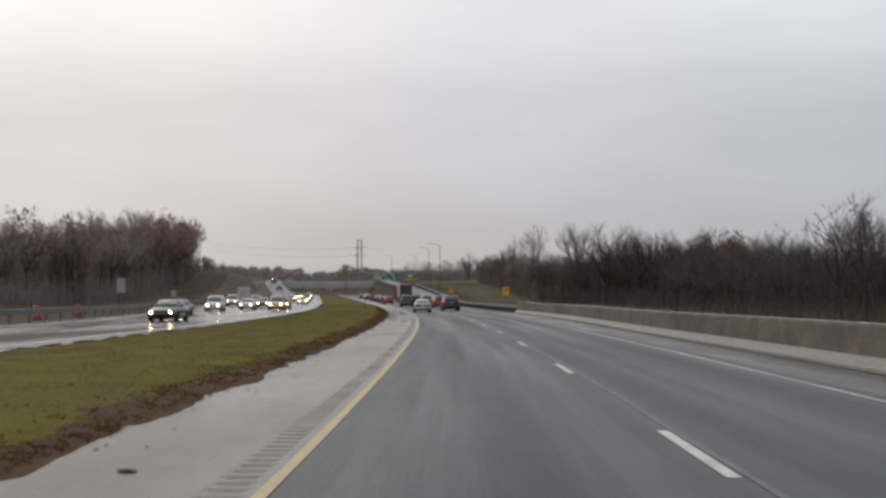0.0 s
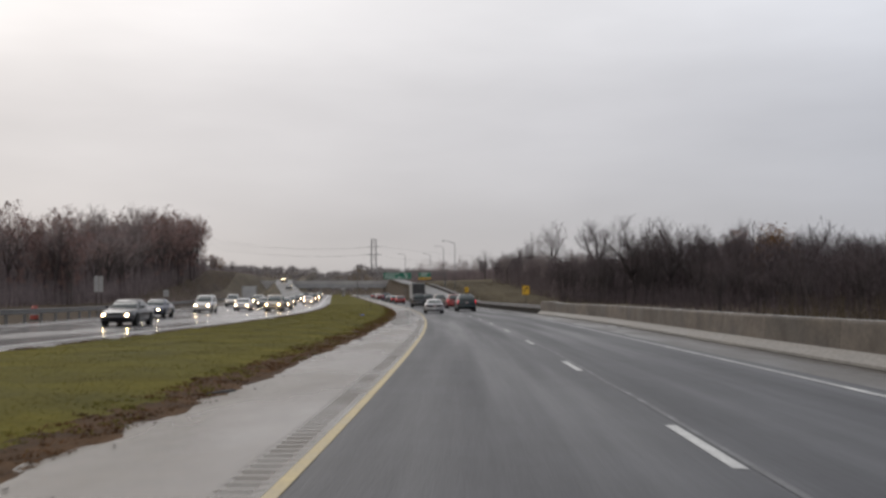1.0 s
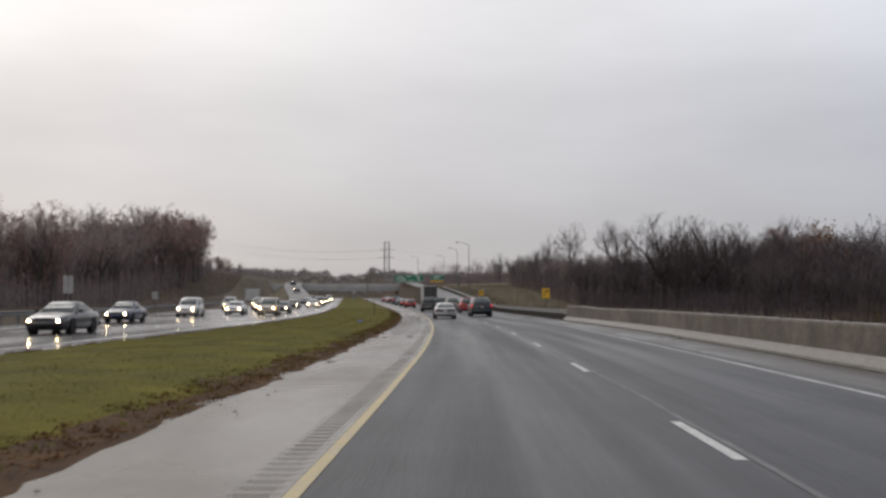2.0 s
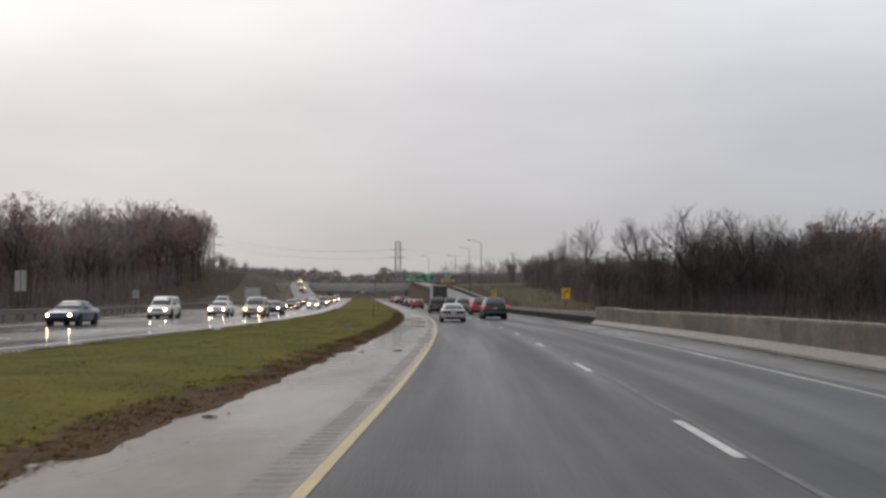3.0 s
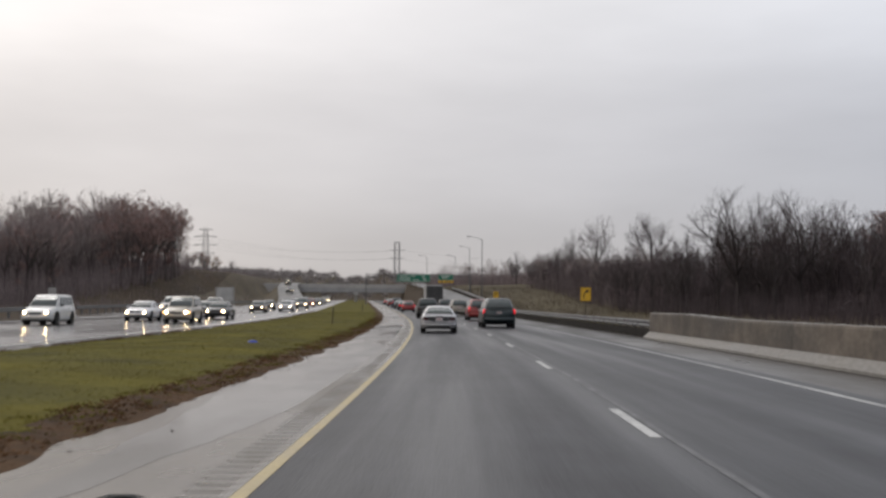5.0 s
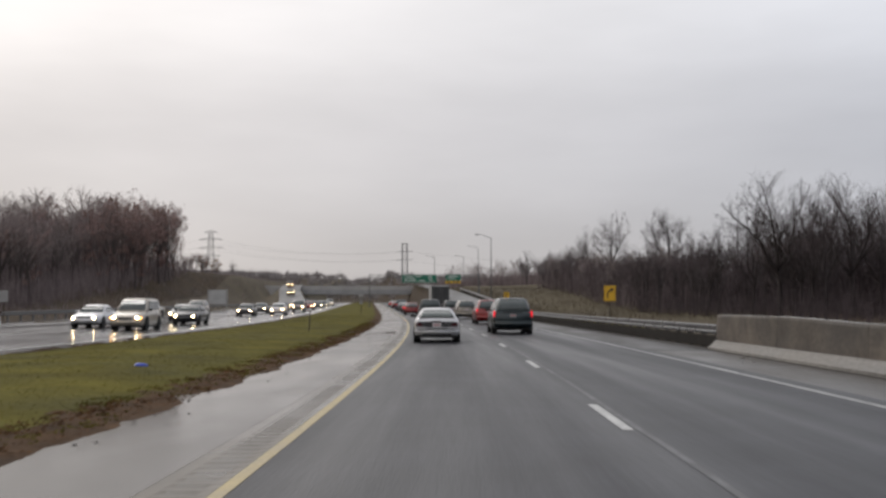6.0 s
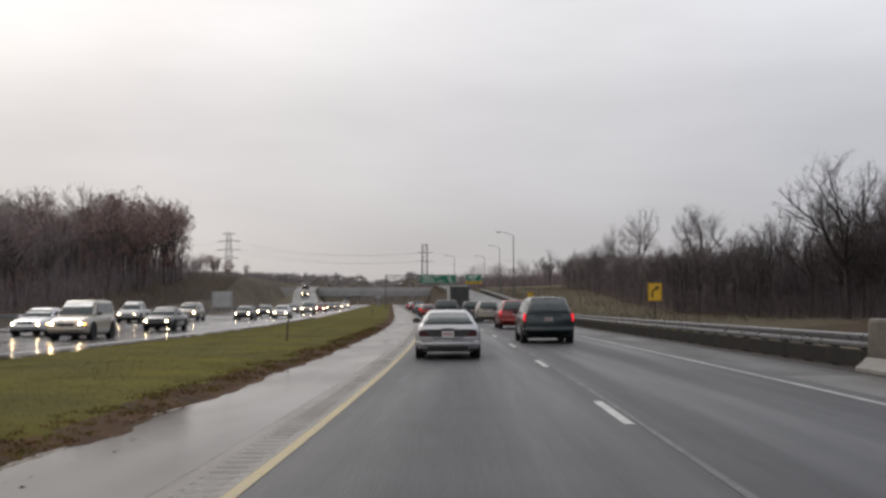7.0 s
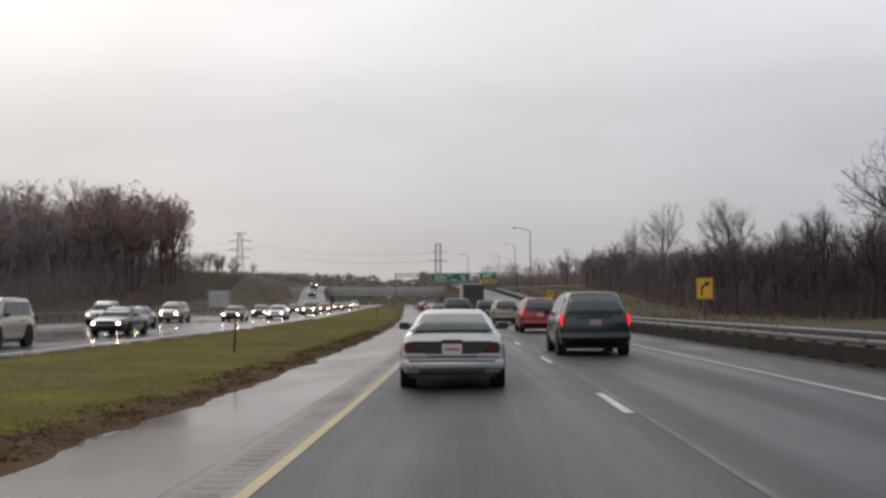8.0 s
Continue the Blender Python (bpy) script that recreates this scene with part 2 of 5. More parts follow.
M_BOARD = mat("pale_board", (0.30, 0.30, 0.30), (0.45, 0.45, 0.45), 0.8, (0.5, 0.7))
M_ORANGE = mat("orange_plastic", (0.20, 0.03, 0.02), (0.32, 0.05, 0.03), 3, (0.4, 0.6))
M_BLUE = mat("blue_litter", (0.02, 0.05, 0.4), (0.04, 0.09, 0.6), 6, (0.3, 0.5))
M_BLACK = mat("black_rubber_scrap", (0.012, 0.012, 0.012), (0.035, 0.035, 0.035), 5, (0.5, 0.8), bump=0.4)
M_RUBBER = mat("tyre_rubber", (0.012, 0.012, 0.013), (0.03, 0.03, 0.03), 6, (0.6, 0.85), bump=0.2)
M_RIM = mat("alloy_rim", (0.25, 0.25, 0.26), (0.42, 0.42, 0.43), 5, (0.25, 0.45), metal=0.8)
M_GLASS = mat("dark_tinted_glass", (0.04, 0.05, 0.052), (0.075, 0.09, 0.092), 1.5, (0.03, 0.09), spec=0.6)
# Pale base colour stands in for daylight showing through the panes.
M_GLASS_DAYLIT = mat("daylight_toned_glass", (0.075, 0.09, 0.088), (0.125, 0.145, 0.142), 1.5, (0.04, 0.1), spec=0.6)
M_TRIM = mat("black_plastic_trim", (0.012, 0.012, 0.013), (0.03, 0.03, 0.031), 4, (0.45, 0.65))
M_UNDER = plain("underbody_black", (0.008, 0.008, 0.008), 0.9)
M_TAIL_ON = glow("lit_tail_lamp", (1.0, 0.02, 0.04), 0.85, (0.4, 0.01, 0.01))
M_TAIL_OFF = plain("red_lens", (0.045, 0.005, 0.008), 0.15, 0, 0.2)
M_HEAD = glow("lit_headlamp", (1.0, 0.70, 0.36), 60.0)
M_MARKER = glow("amber_side_lamp", (1.0, 0.45, 0.06), 6.0)
M_PLATE = mat("number_plate", (0.44, 0.41, 0.42), (0.55, 0.52, 0.53), 8, (0.35, 0.5))
M_PLATE_BAR = plain("plate_bar", (0.36, 0.17, 0.17), 0.4)


def paint(name, c, metal=0.3):
    k = 0.82
    return mat(name, tuple(v * k for v in c), c, 0.9, (0.25, 0.42), metal=metal, coat=0.6, fine=25)


# ---- the line of the road: the yellow edge line is offset 0, offsets grow to the right ----
S0, DS = -80.0, 1.0
TH, RX, RY = [], [], []


def heading(s):
    q = min(s, 238.0)
    return -0.019478 + 6.57656e-4 * q + 1.31749e-6 * q * q / 2 - 8.2172e-6 * max(0.0, q - 120) ** 2 / 2


_x = _y = 0.0
for _i in range(1500):
    _s = S0 + _i * DS
    TH.append(heading(_s)), RX.append(_x), RY.append(_y)
    _x -= math.sin(heading(_s + DS / 2)) * DS
    _y += math.cos(heading(_s + DS / 2)) * DS
_k = int(-S0 / DS)
_ox, _oy = -1.359 - RX[_k], -RY[_k]
RX, RY = [v + _ox for v in RX], [v + _oy for v in RY]


def rise(s):
    q = max(0.0, s - 74.3)
    return 5.76e-5 * (q * q / 2 if q < 150 else 11250 + 150 * (min(q, 520) - 150))


def step(a, b, v):
    u = min(max((v - a) / (b - a), 0.0), 1.0)
    return u * u * (3 - 2 * u)


def crossfall(s, off):
    """Lanes slope to the outer barrier until the road levels out, fitted to the camera's view."""
    return -0.0115 * min(max(off, 0.0), 14.0) * (1 - step(40, 82, s))


def at(s, off, z=0.0):
    """A place by its way along the road, its offset to the right of the yellow line and its height over the road."""
    u = min(max((s - S0) / DS, 0), len(TH) - 1.001)
    i = int(u)
    w = u - i
    a = TH[i] * (1 - w) + TH[i + 1] * w
    return Vector((RX[i] * (1 - w) + RX[i + 1] * w + off * math.cos(a), RY[i] * (1 - w) + RY[i + 1] * w + off * math.sin(a), rise(s) + crossfall(s, off) + z))


def turn(s):
    return math.degrees(heading(s))


# ---- mesh helpers ----


def mesh_of(name, verts, faces, material=None, smooth=False):
    me = bpy.data.meshes.new(name)
    me.from_pydata([tuple(v) for v in verts], [], faces)
    if material:
        me.materials.append(material)
    if smooth:
        me.polygons.foreach_set("use_smooth", [True] * len(me.polygons))
    me.update()
    return me


def child(name, me, parent, label="", m=None, kind=""):
    ob = new(name, me)
    ob.parent = parent
    if m is not None:
        ob.matrix_basis = m
    return tagged(ob, label, kind=kind)


def part(name, bm, material, parent, label="", m=None, smooth=False):
    """Links a bmesh as one mesh object under a thing or a part."""
    me = bpy.data.meshes.new(name)
    bmesh.ops.recalc_face_normals(bm, faces=bm.faces)
    bm.to_mesh(me)
    bm.free()
    me.materials.append(material)
    if smooth:
        me.polygons.foreach_set("use_smooth", [True] * len(me.polygons))
    return child(name, me, parent, label, m)


def box(sx, sy, sz, x=0, y=0, z=0, bevel=0.0, bm=None):
    bm = bm or bmesh.new()
    r = bmesh.ops.create_cube(bm, size=1, matrix=Matrix.Translation((x, y, z)) @ Matrix.Diagonal((sx, sy, sz, 1)))
    if bevel:
        es = {e for v in r["verts"] for e in v.link_edges}
        bmesh.ops.bevel(bm, geom=list(es), offset=bevel, segments=2, affect="EDGES")
    return bm


def rod(p0, p1, r0, r1=None, n=8, bm=None):
    bm = bm or bmesh.new()
    p0, p1 = Vector(p0), Vector(p1)
    q = (p1 - p0).to_track_quat("Z", "Y").to_matrix().to_4x4()
    bmesh.ops.create_cone(bm, cap_ends=True, segments=n, radius1=r0, radius2=r0 if r1 is None else r1, depth=(p1 - p0).length,
                          matrix=Matrix.Translation((p0 + p1) / 2) @ q)
    return bm


def thing(name, m, label, category, group="", kind=""):
    ob = new(name)
    ob.matrix_basis = m
    return tagged(ob, label, category, group, kind)


def strip(name, o0, o1, s0, s1, z, material, label, category="", kind="structure", parent=None, ds=4.0, thick=0.0, cols=1):
    """A band of surface along the road between two offsets (numbers or functions of s)."""
    f0 = o0 if callable(o0) else (lambda s: o0)
    f1 = o1 if callable(o1) else (lambda s: o1)
    fz = z if callable(z) else (lambda s: z)
    n = max(1, round((s1 - s0) / ds))
    V, F = [], []
    for i in range(n + 1):
        s = s0 + (s1 - s0) * i / n
        for j in range(cols + 1):
            V.append(at(s, f0(s) + (f1(s) - f0(s)) * j / cols, fz(s)))
    w = cols + 1
    for i in range(n):
        for j in range(cols):
            F.append((i * w + j, i * w + j + 1, (i + 1) * w + j + 1, (i + 1) * w + j))
    if thick:
        k = len(V)
        V += [v - Vector((0, 0, thick)) for v in V[:k]]
        for i in range(n):
            F.append((i * w, (i + 1) * w, (i + 1) * w + k, i * w + k))
            F.append((i * w + cols, i * w + cols + k, (i + 1) * w + cols + k, (i + 1) * w + cols))
        F.append((0, k, k + cols, cols))
        F.append((n * w, n * w + cols, n * w + cols + k, n * w + k))
    me = mesh_of(name, V, F, material)
    # across and along, in metres, for grain that follows the road
    k, uv = (n + 1) * w, me.uv_layers.new(name="run")
    for lp in me.loops:
        i, j = divmod(lp.vertex_index % k, w)
        s = s0 + (s1 - s0) * i / n
        uv.data[lp.index].uv = (f0(s) + (f1(s) - f0(s)) * j / cols, s)
    ob = new(name, me)
    if parent:
        ob.parent = parent
    return tagged(ob, label, category, kind="" if parent else kind)


def sweep(profile, s0, s1, off, z=0.0, ds=3.0, caps=True):
    """Verts and faces of a closed profile of (across, up) points drawn along the road."""
    fo = off if callable(off) else (lambda s: off)
    fz = z if callable(z) else (lambda s: z)
    n, k = max(1, round((s1 - s0) / ds)), len(profile)
    V, F = [], []
    for i in range(n + 1):
        s = s0 + (s1 - s0) * i / n
        V += [at(s, fo(s) + a, fz(s) + b) for a, b in profile]
    for i in range(n):
        for j in range(k):
            F.append((i * k + j, i * k + (j + 1) % k, (i + 1) * k + (j + 1) % k, (i + 1) * k + j))
    if caps:
        F += [tuple(range(k)), tuple(range(n * k + k - 1, n * k - 1, -1))]
    return V, F


# ---- ground ----
def ramp_right(s):
    return min(max(0.0, s - 165) * 0.0255, 6.2)


def ramp_left(s):
    return min(max(0.0, s - 300) * 0.052, 6.2)


def ramp_left_off(s):
    return -20.5 - 7.5 * step(290, 420, s)


def ramp_right_off(s):
    return 9.2 + 3.6 * step(150, 330, s)


def outer_left(s):
    return -23.5 - 8.5 * step(50, 190, s) + 6.0 * step(215, 330, s)


def ground_z(s, off):
    """Height of the land over the road line."""
    z = 0.0
    if off > 10.4:
        z += (0.85 * step(17, 36, off) - 0.45 * step(10.4, 16, off)) * (1 - step(150, 215, s))
        z += 4.6 * step(185, 360, s) * step(11, 27, off) + 1.2 * step(350, 405, s) * step(11, 20, off)
        z += (1.2 + 1.3 * step(150, 215, s)) * step(30, 90, off)
    if off < -24:
        k = step(300, 372, s)
        z += 8.0 * step(190, 345, s) * step(33 - 1.5 * k, 52 - 13 * k, -off)
        z += 1.0 * step(34, 60, -off)
    if 7.6 < off < 22 and s > 165:
        o = ramp_right_off(s)
        z = max(z, (ramp_right(s) - 0.1) * (step(8, 2.6, off - o) if off > o else step(4.2, 2.6, o - off)))
    if -34 < off < -14 and s > 290:
        o = ramp_left_off(s)
        z = max(z, (ramp_left(s) - 0.1) * (step(8, 2.9, o - off) if off < o else step(5.0, 2.9, off - o)))
    far = step(520, 1000, s)
    return z + far * (11.0 + 6.0 * math.exp(-(off / 30) ** 2) + 3.0 * math.sin(off * 0.011 + 2.6) + 1.5 * math.sin(off * 0.031))


G_S = [-80 + 6 * i for i in range(90)] + [470 + 30 * i for i in range(32)]
G_O = sorted(set([-900, -700, -500, -380, -300, -230, -180, -140, -110, -90, -75] + [-66 + 2.0 * i for i in range(72)] + [85, 100, 120, 150, 190, 240, 300, 400, 550, 700, 900]))
GV, GF = [], []
for s in G_S:
    for o in G_O:
        n = 0.12 * noise.noise((s * 0.07, o * 0.13, 0)) if (o > 11 or o < -26) else 0.0
        GV.append(at(s, o, ground_z(s, o) + n - (0.10 if -27 < o < 11 else 0.02)))
for i in range(len(G_S) - 1):
    for j in range(len(G_O) - 1):
        a = i * len(G_O) + j
        GF.append((a, a + 1, a + len(G_O) + 1, a + len(G_O)))
gme = mesh_of("ground", GV, GF, M_FOREST, True)
gme.materials.append(M_TAN)
gme.materials.append(M_SCRUB)
gme.materials.append(M_GRASS)
for pl in gme.polygons:
    i, j = divmod(pl.index, len(G_O) - 1)
    s, o = G_S[i], G_O[j]
    if (150 < s < 460 and 10 < o < 34 + (s - 175) * 0.08) or (165 < s < 440 and -42 < o < -20) or (-40 < o < -22) or (s < 150 and 10 < o < 22):
        pl.material_index = 3 if 150 < s < 212 and 11 < o < 19 else 2 if s < 150 and o > 0 else 0 if o < -26 and s < 205 + 5 * (-o - 30) else 2 if o < -26 else 1
ground = tagged(new("ground", gme), "dry tan verges and brown leaf-littered woodland floor", "ground", kind="structure")

# ---- carriageways ----
def edge_line(s):
    """The yellow line's small offsets from the line of the road, set to fit the camera's view."""
    return -0.066 + 0.034 * step(43, 53, s) + 0.010 * noise.noise((s * 0.11, 0, 51))


road = strip("road", lambda s: edge_line(s) - 0.07, 7.9, -80, 560, -0.0, M_ASPHALT, "dark wet asphalt carriageway with faint wheel tracks", "road", ds=5, thick=0.08, cols=4)
pavement_r = strip("outer_shoulder", 7.9, 10.3, -80, 103, 0.0, M_GRIMY, "grimy wet outer shoulder below the barrier", "shoulder", ds=5, thick=0.08, cols=2)
# outer shoulder goes on in a darker tone past the barrier
strip("outer_shoulder", 7.9, 10.3, 103, 400, 0.0, M_SHOULDER_DARKER, "darker wet shoulder beside the guard rail", "shoulder", ds=5, thick=0.08, cols=2)
# narrow strip along the barrier foot, darker than the shoulder
strip("gutter", 9.66, 9.86, -80, 170, 0.005, M_STRIP_CLODS, "dark strip along the barrier foot", parent=pavement_r, ds=4)
pavement_l = strip("shoulder", -2.7, lambda s: edge_line(s) - 0.47, -80, 560, 0.0, M_SHOULDER, "pale wet concrete inner shoulder with grit and puddles", "shoulder", ds=5, thick=0.08, cols=2)
oncoming = strip("oncoming_road", outer_left, -10.8, -80, 560, -0.01, M_LANES_FAR, "pale wet carriageway of the oncoming traffic", "road", ds=5, thick=0.06, cols=6)
ramp_r = strip("exit_ramp", lambda s: ramp_right_off(s) - 2.4, lambda s: ramp_right_off(s) + 2.4, 172, 430, lambda s: ramp_right(s) + 0.012, M_RAMP,
               "pale wet exit ramp climbing to the overpass", "ramp", ds=5, thick=0.1, cols=2)
ramp_l = strip("entry_ramp", lambda s: ramp_left_off(s) - 3.0, lambda s: ramp_left_off(s) + 3.0, 296, 430, lambda s: ramp_left(s) + 0.012, M_RAMP,
               "pale wet entry ramp coming down from the overpass", "ramp", ds=5, thick=0.1, cols=2)

# rain standing on the lower part of the shoulder
strip("rain_film", lambda s: -1.5 - 0.75 * step(64, 80, s) + 0.12 * noise.noise((s * 0.5, 0, 31)) + 0.05 * noise.noise((s * 2.1, 0, 33)),
      lambda s: -1.45 + 0.82 * step(62, 74, s) + (0.1 * noise.noise((s * 0.7, 0, 35)) + 0.04 * noise.noise((s * 2.7, 0, 37))) * step(74, 66, s), 63, 128, 0.002, M_FILM, "thin sheet of rain water", parent=pavement_l, ds=0.4, cols=2)

# milled rumble strip: real grooves between lane edge and shoulder
RV, RF = [], []
rn = int((230 + 20) / 0.075)
for i in range(rn + 1):
    s = -20 + i * 0.075
    ph = i % 4
    y0 = edge_line(s)
    for o, deep in ((-0.47, 0), (-0.42, 1), (-0.17, 1), (-0.07, 0)):
        RV.append(at(s, y0 + o, -0.010 * deep * (1 if ph in (1, 2) else 0)))
for i in range(rn):
    for j in range(3):
        a = i * 4 + j
        RF.append((a, a + 1, a + 5, a + 4))
rme = mesh_of("rumble_strip", RV, RF, M_SHOULDER)
# Groove floors take a darker colour that stands in for their shade.
rme.materials.append(M_GROOVE)
rme.polygons.foreach_set("material_index", [1 if (k // 3) % 4 in (1, 2) and k % 3 == 1 else 0 for k in range(len(RF))])
rumble = new("rumble_strip", rme)
rumble.parent = pavement_l
rumble["kind"] = "stuff"
strip("rumble_strip_far", lambda s: edge_line(s) - 0.47, lambda s: edge_line(s) - 0.07, 230, 560, 0.0, M_SHOULDER, "", parent=pavement_l, ds=6)
strip("rumble_strip_rear", lambda s: edge_line(s) - 0.47, lambda s: edge_line(s) - 0.07, -80, -20, 0.0, M_SHOULDER, "", parent=pavement_l, ds=6)

# painted lines
strip("yellow_edge_line", lambda s: edge_line(s) - 0.058, lambda s: edge_line(s) + 0.058, -80, 520, 0.005, M_YELLOW, "worn yellow edge line", parent=road, ds=3)
strip("white_edge_line", lambda s: 7.4 + 1.0 * step(150, 200, s), lambda s: 7.53 + 1.0 * step(150, 200, s), -80, 330, 0.005, M_EDGE_WHITE, "worn white edge line", parent=road, ds=3)
for k in range(-5, 34):
    s = 11.94 + 12.192 * k
    strip("lane_dash", 3.50, 3.63, s - 3.1, s, 0.005, M_WHITE, "", parent=road, ds=1.0)
strip("lane_joint", lambda s: 3.67 + 0.05 * noise.noise((s * 0.21, 0, 2)), lambda s: 3.75 + 0.05 * noise.noise((s * 0.21, 0, 2)) + 0.02 * noise.noise((s * 1.3, 0, 6)), -80, 300, 0.004, M_SEAM, "thin pale seam", parent=road, ds=1.5)
strip("inner_edge_line", -12.35, -12.18, -80, 520, 0.0, M_WHITE, "pale edge line", parent=oncoming, ds=4)
strip("outer_edge_line", lambda s: max(outer_left(s) + 2.2, -26), lambda s: max(outer_left(s) + 2.35, -25.85), -80, 330, 0.0, M_WHITE, "pale edge line", parent=oncoming, ds=4)
for k in range(-4, 34):
    for o in (-15.9, -19.5):
        strip("lane_dash", o, o + 0.13, 12.192 * k, 12.192 * k + 3.05, 0.0, M_WHITE, "", parent=oncoming, ds=3.05)

# ---- grass median with its strip of mud and dead leaves ----
MV, MF, MI = [], [], []
MS = [-80 + 1.0 * i for i in range(80)] + [0.4 * i for i in range(500)] + [200 + 1.0 * i for i in range(140)] + [340 + 4 * i for i in range(56)]
MO = [-1.95, -2.05, -2.15, -2.25, -2.35, -2.47, -2.6, -2.72, -2.85, -3.0, -3.2, -3.5, -4.2, -5, -5.9, -6.8, -7.7, -8.6, -9.4, -10.1, -10.55, -10.95]


def median_z(s, o):
    u = (o + 2.08) / -8.87
    edge = step(-3.1, -2.3, o) * (0.03 * noise.noise((s * 0.35, 0, 21)) + 0.025 * noise.noise((s * 1.7, o * 3, 5)) + 0.012 * noise.noise((s * 5, o * 7, 8)))
    return edge - 0.03 + 0.20 * math.sin(math.pi * min(max(u, 0), 1)) ** 0.6 + 0.05 * noise.noise((s * 0.4, o * 0.9, 3))


def mud_edge(s):
    return -2.86 + 0.3 * noise.noise((s * 0.25, 0, 7)) + 0.22 * noise.noise((s * 0.9, 0, 9))


for s in MS:
    for o in MO:
        MV.append(at(s, o, median_z(s, o) if o not in (-1.95, -10.95) else -0.05))
for i in range(len(MS) - 1):
    for j in range(len(MO) - 1):
        a = i * len(MO) + j
        MF.append((a, a + len(MO), a + len(MO) + 1, a + 1))
        MI.append(1 if MO[j] > mud_edge(MS[i]) + 0.12 * noise.noise((MS[i] * 2.3, MO[j] * 3, 1)) else 0)
mme = mesh_of("median", MV, MF, M_GRASS, True)
mme.materials.append(M_DIRT)
mme.polygons.foreach_set("material_index", MI)
median = tagged(new("median", mme), "green autumn grass median edged with mud and leaves", "median", kind="structure")

rg = random.Random(4)
BV, BF = [], []
for _ in range(150000):
    s, o = rg.uniform(0, 190), -2.5 - 8.1 * rg.random()
    if o > mud_edge(s) + 0.35 * rg.random() ** 3 or (s > 110 and rg.random() < 0.5):
        continue
    p = at(s, o, median_z(s, o) - 0.005)
    h, w, a = rg.uniform(0.015, 0.05), rg.uniform(0.003, 0.008), rg.uniform(0, 6.28)
    dx, dy = math.cos(a) * w, math.sin(a) * w
    k = len(BV)
    BV += [p + Vector((dx, dy, 0)), p - Vector((dx, dy, 0)), p + Vector((rg.uniform(-.05, .05), rg.uniform(-.05, .05), h))]
    BF.append((k, k + 1, k + 2))
tagged(new("grass", mesh_of("grass", BV, BF, M_BLADE)), "short autumn grass on the median", "grass", kind="stuff")
BV, BF = [], []
for _ in range(48000):
    s = rg.uniform(-2, 170)
    o = -2.25 - abs(rg.gauss(0, 0.4))
    if rg.random() < 0.03:
        o = rg.uniform(-2.25, -1.5)
    p = at(s, o, max(median_z(s, o), 0.0) + 0.003)
    r, a, b = rg.uniform(0.005, 0.017), rg.uniform(0, 6.28), rg.uniform(0, 0.7)
    if o > -2.2:
        r *= 0.6
    u = Vector((math.cos(a), math.sin(a), 0)) * r
    v = Vector((-math.sin(a), math.cos(a), b)) * r * rg.uniform(0.5, 1.2)
    k = len(BV)
    BV += [p - u - v * 0.2, p + u - v * 0.2, p + u * 0.6 + v, p - u * 0.5 + v * 0.8]
    BF.append((k, k + 1, k + 2, k + 3))
tagged(new("leaf_litter", mesh_of("leaf_litter", BV, BF, M_LEAF_BITS)), "brown dead leaves and mud clods along the shoulder", "leaf litter", kind="stuff")


def tufts(label, n, s0, s1, o0, o1, h0, h1, material, seed):
    """Ragged clumps of leaning blades."""
    r = random.Random(seed)
    V, F = [], []
    for _ in range(n):
        s = r.uniform(s0, s1)
        o = o0 + (o1 - o0) * r.random()
        if noise.noise((s * 0.8, o * 1.5, seed)) < r.uniform(-0.25, 0.35):
            continue
        p = at(s, o, max(median_z(s, o), -0.02))
        for _ in range(6):
            a, h, w = r.uniform(0, 6.28), r.uniform(h0, h1), r.uniform(0.006, 0.016)
            q = p + Vector((r.uniform(-.06, .06), r.uniform(-.06, .06), 0))
            d = Vector((math.cos(a), math.sin(a), 0)) * w
            k = len(V)
            V.extend((q - d, q + d, q + Vector((r.uniform(-.9, .9) * h, r.uniform(-.9, .9) * h, h))))
            F.append((k, k + 1, k + 2))
    tagged(new("grass_tufts", mesh_of("grass_tufts", V, F, material)), label, "grass", kind="stuff")


tufts("dead brown tufts in the mud beside the shoulder", 7000, 2, 150, -2.3, -3.1, 0.012, 0.05, M_LEAF_BITS, 3)
tufts("olive grass tufts creeping over the mud edge", 6000, 2, 150, -2.35, -3.3, 0.012, 0.045, M_BLADE, 4)
tufts("dark matted tufts along the far edge of the median", 6000, 20, 200, -10.75, -11.1, 0.03, 0.10, M_DIRT, 6)

# ---- concrete barrier on the near side, made of cast sections ----
BAR_END = 104.5
def bar_off(s):
    return 10.0 + 0.1 * step(20, 76, s)


def bar_lift(s):
    return 0.11 * step(90, 99, s)


bar_profile = [(0.06, 0.26), (0.09, 0.90), (0.11, 0.965), (0.14, 0.985), (0.36, 0.985), (0.40, 0.95), (0.42, -0.35), (0.06, -0.35)]
cap_profile = [(0.135, 0.975), (0.145, 0.990), (0.35, 0.990), (0.365, 0.975)]
toe_profile = [(-0.22, -0.05), (-0.21, 0.07), (-0.05, 0.20), (0.02, 0.28), (0.058, 0.29), (0.058, -0.05)]
barrier = thing("barrier_wall", Matrix(), "weathered brown concrete parapet with a pale splashed toe", "barrier", kind="structure")
s = BAR_END
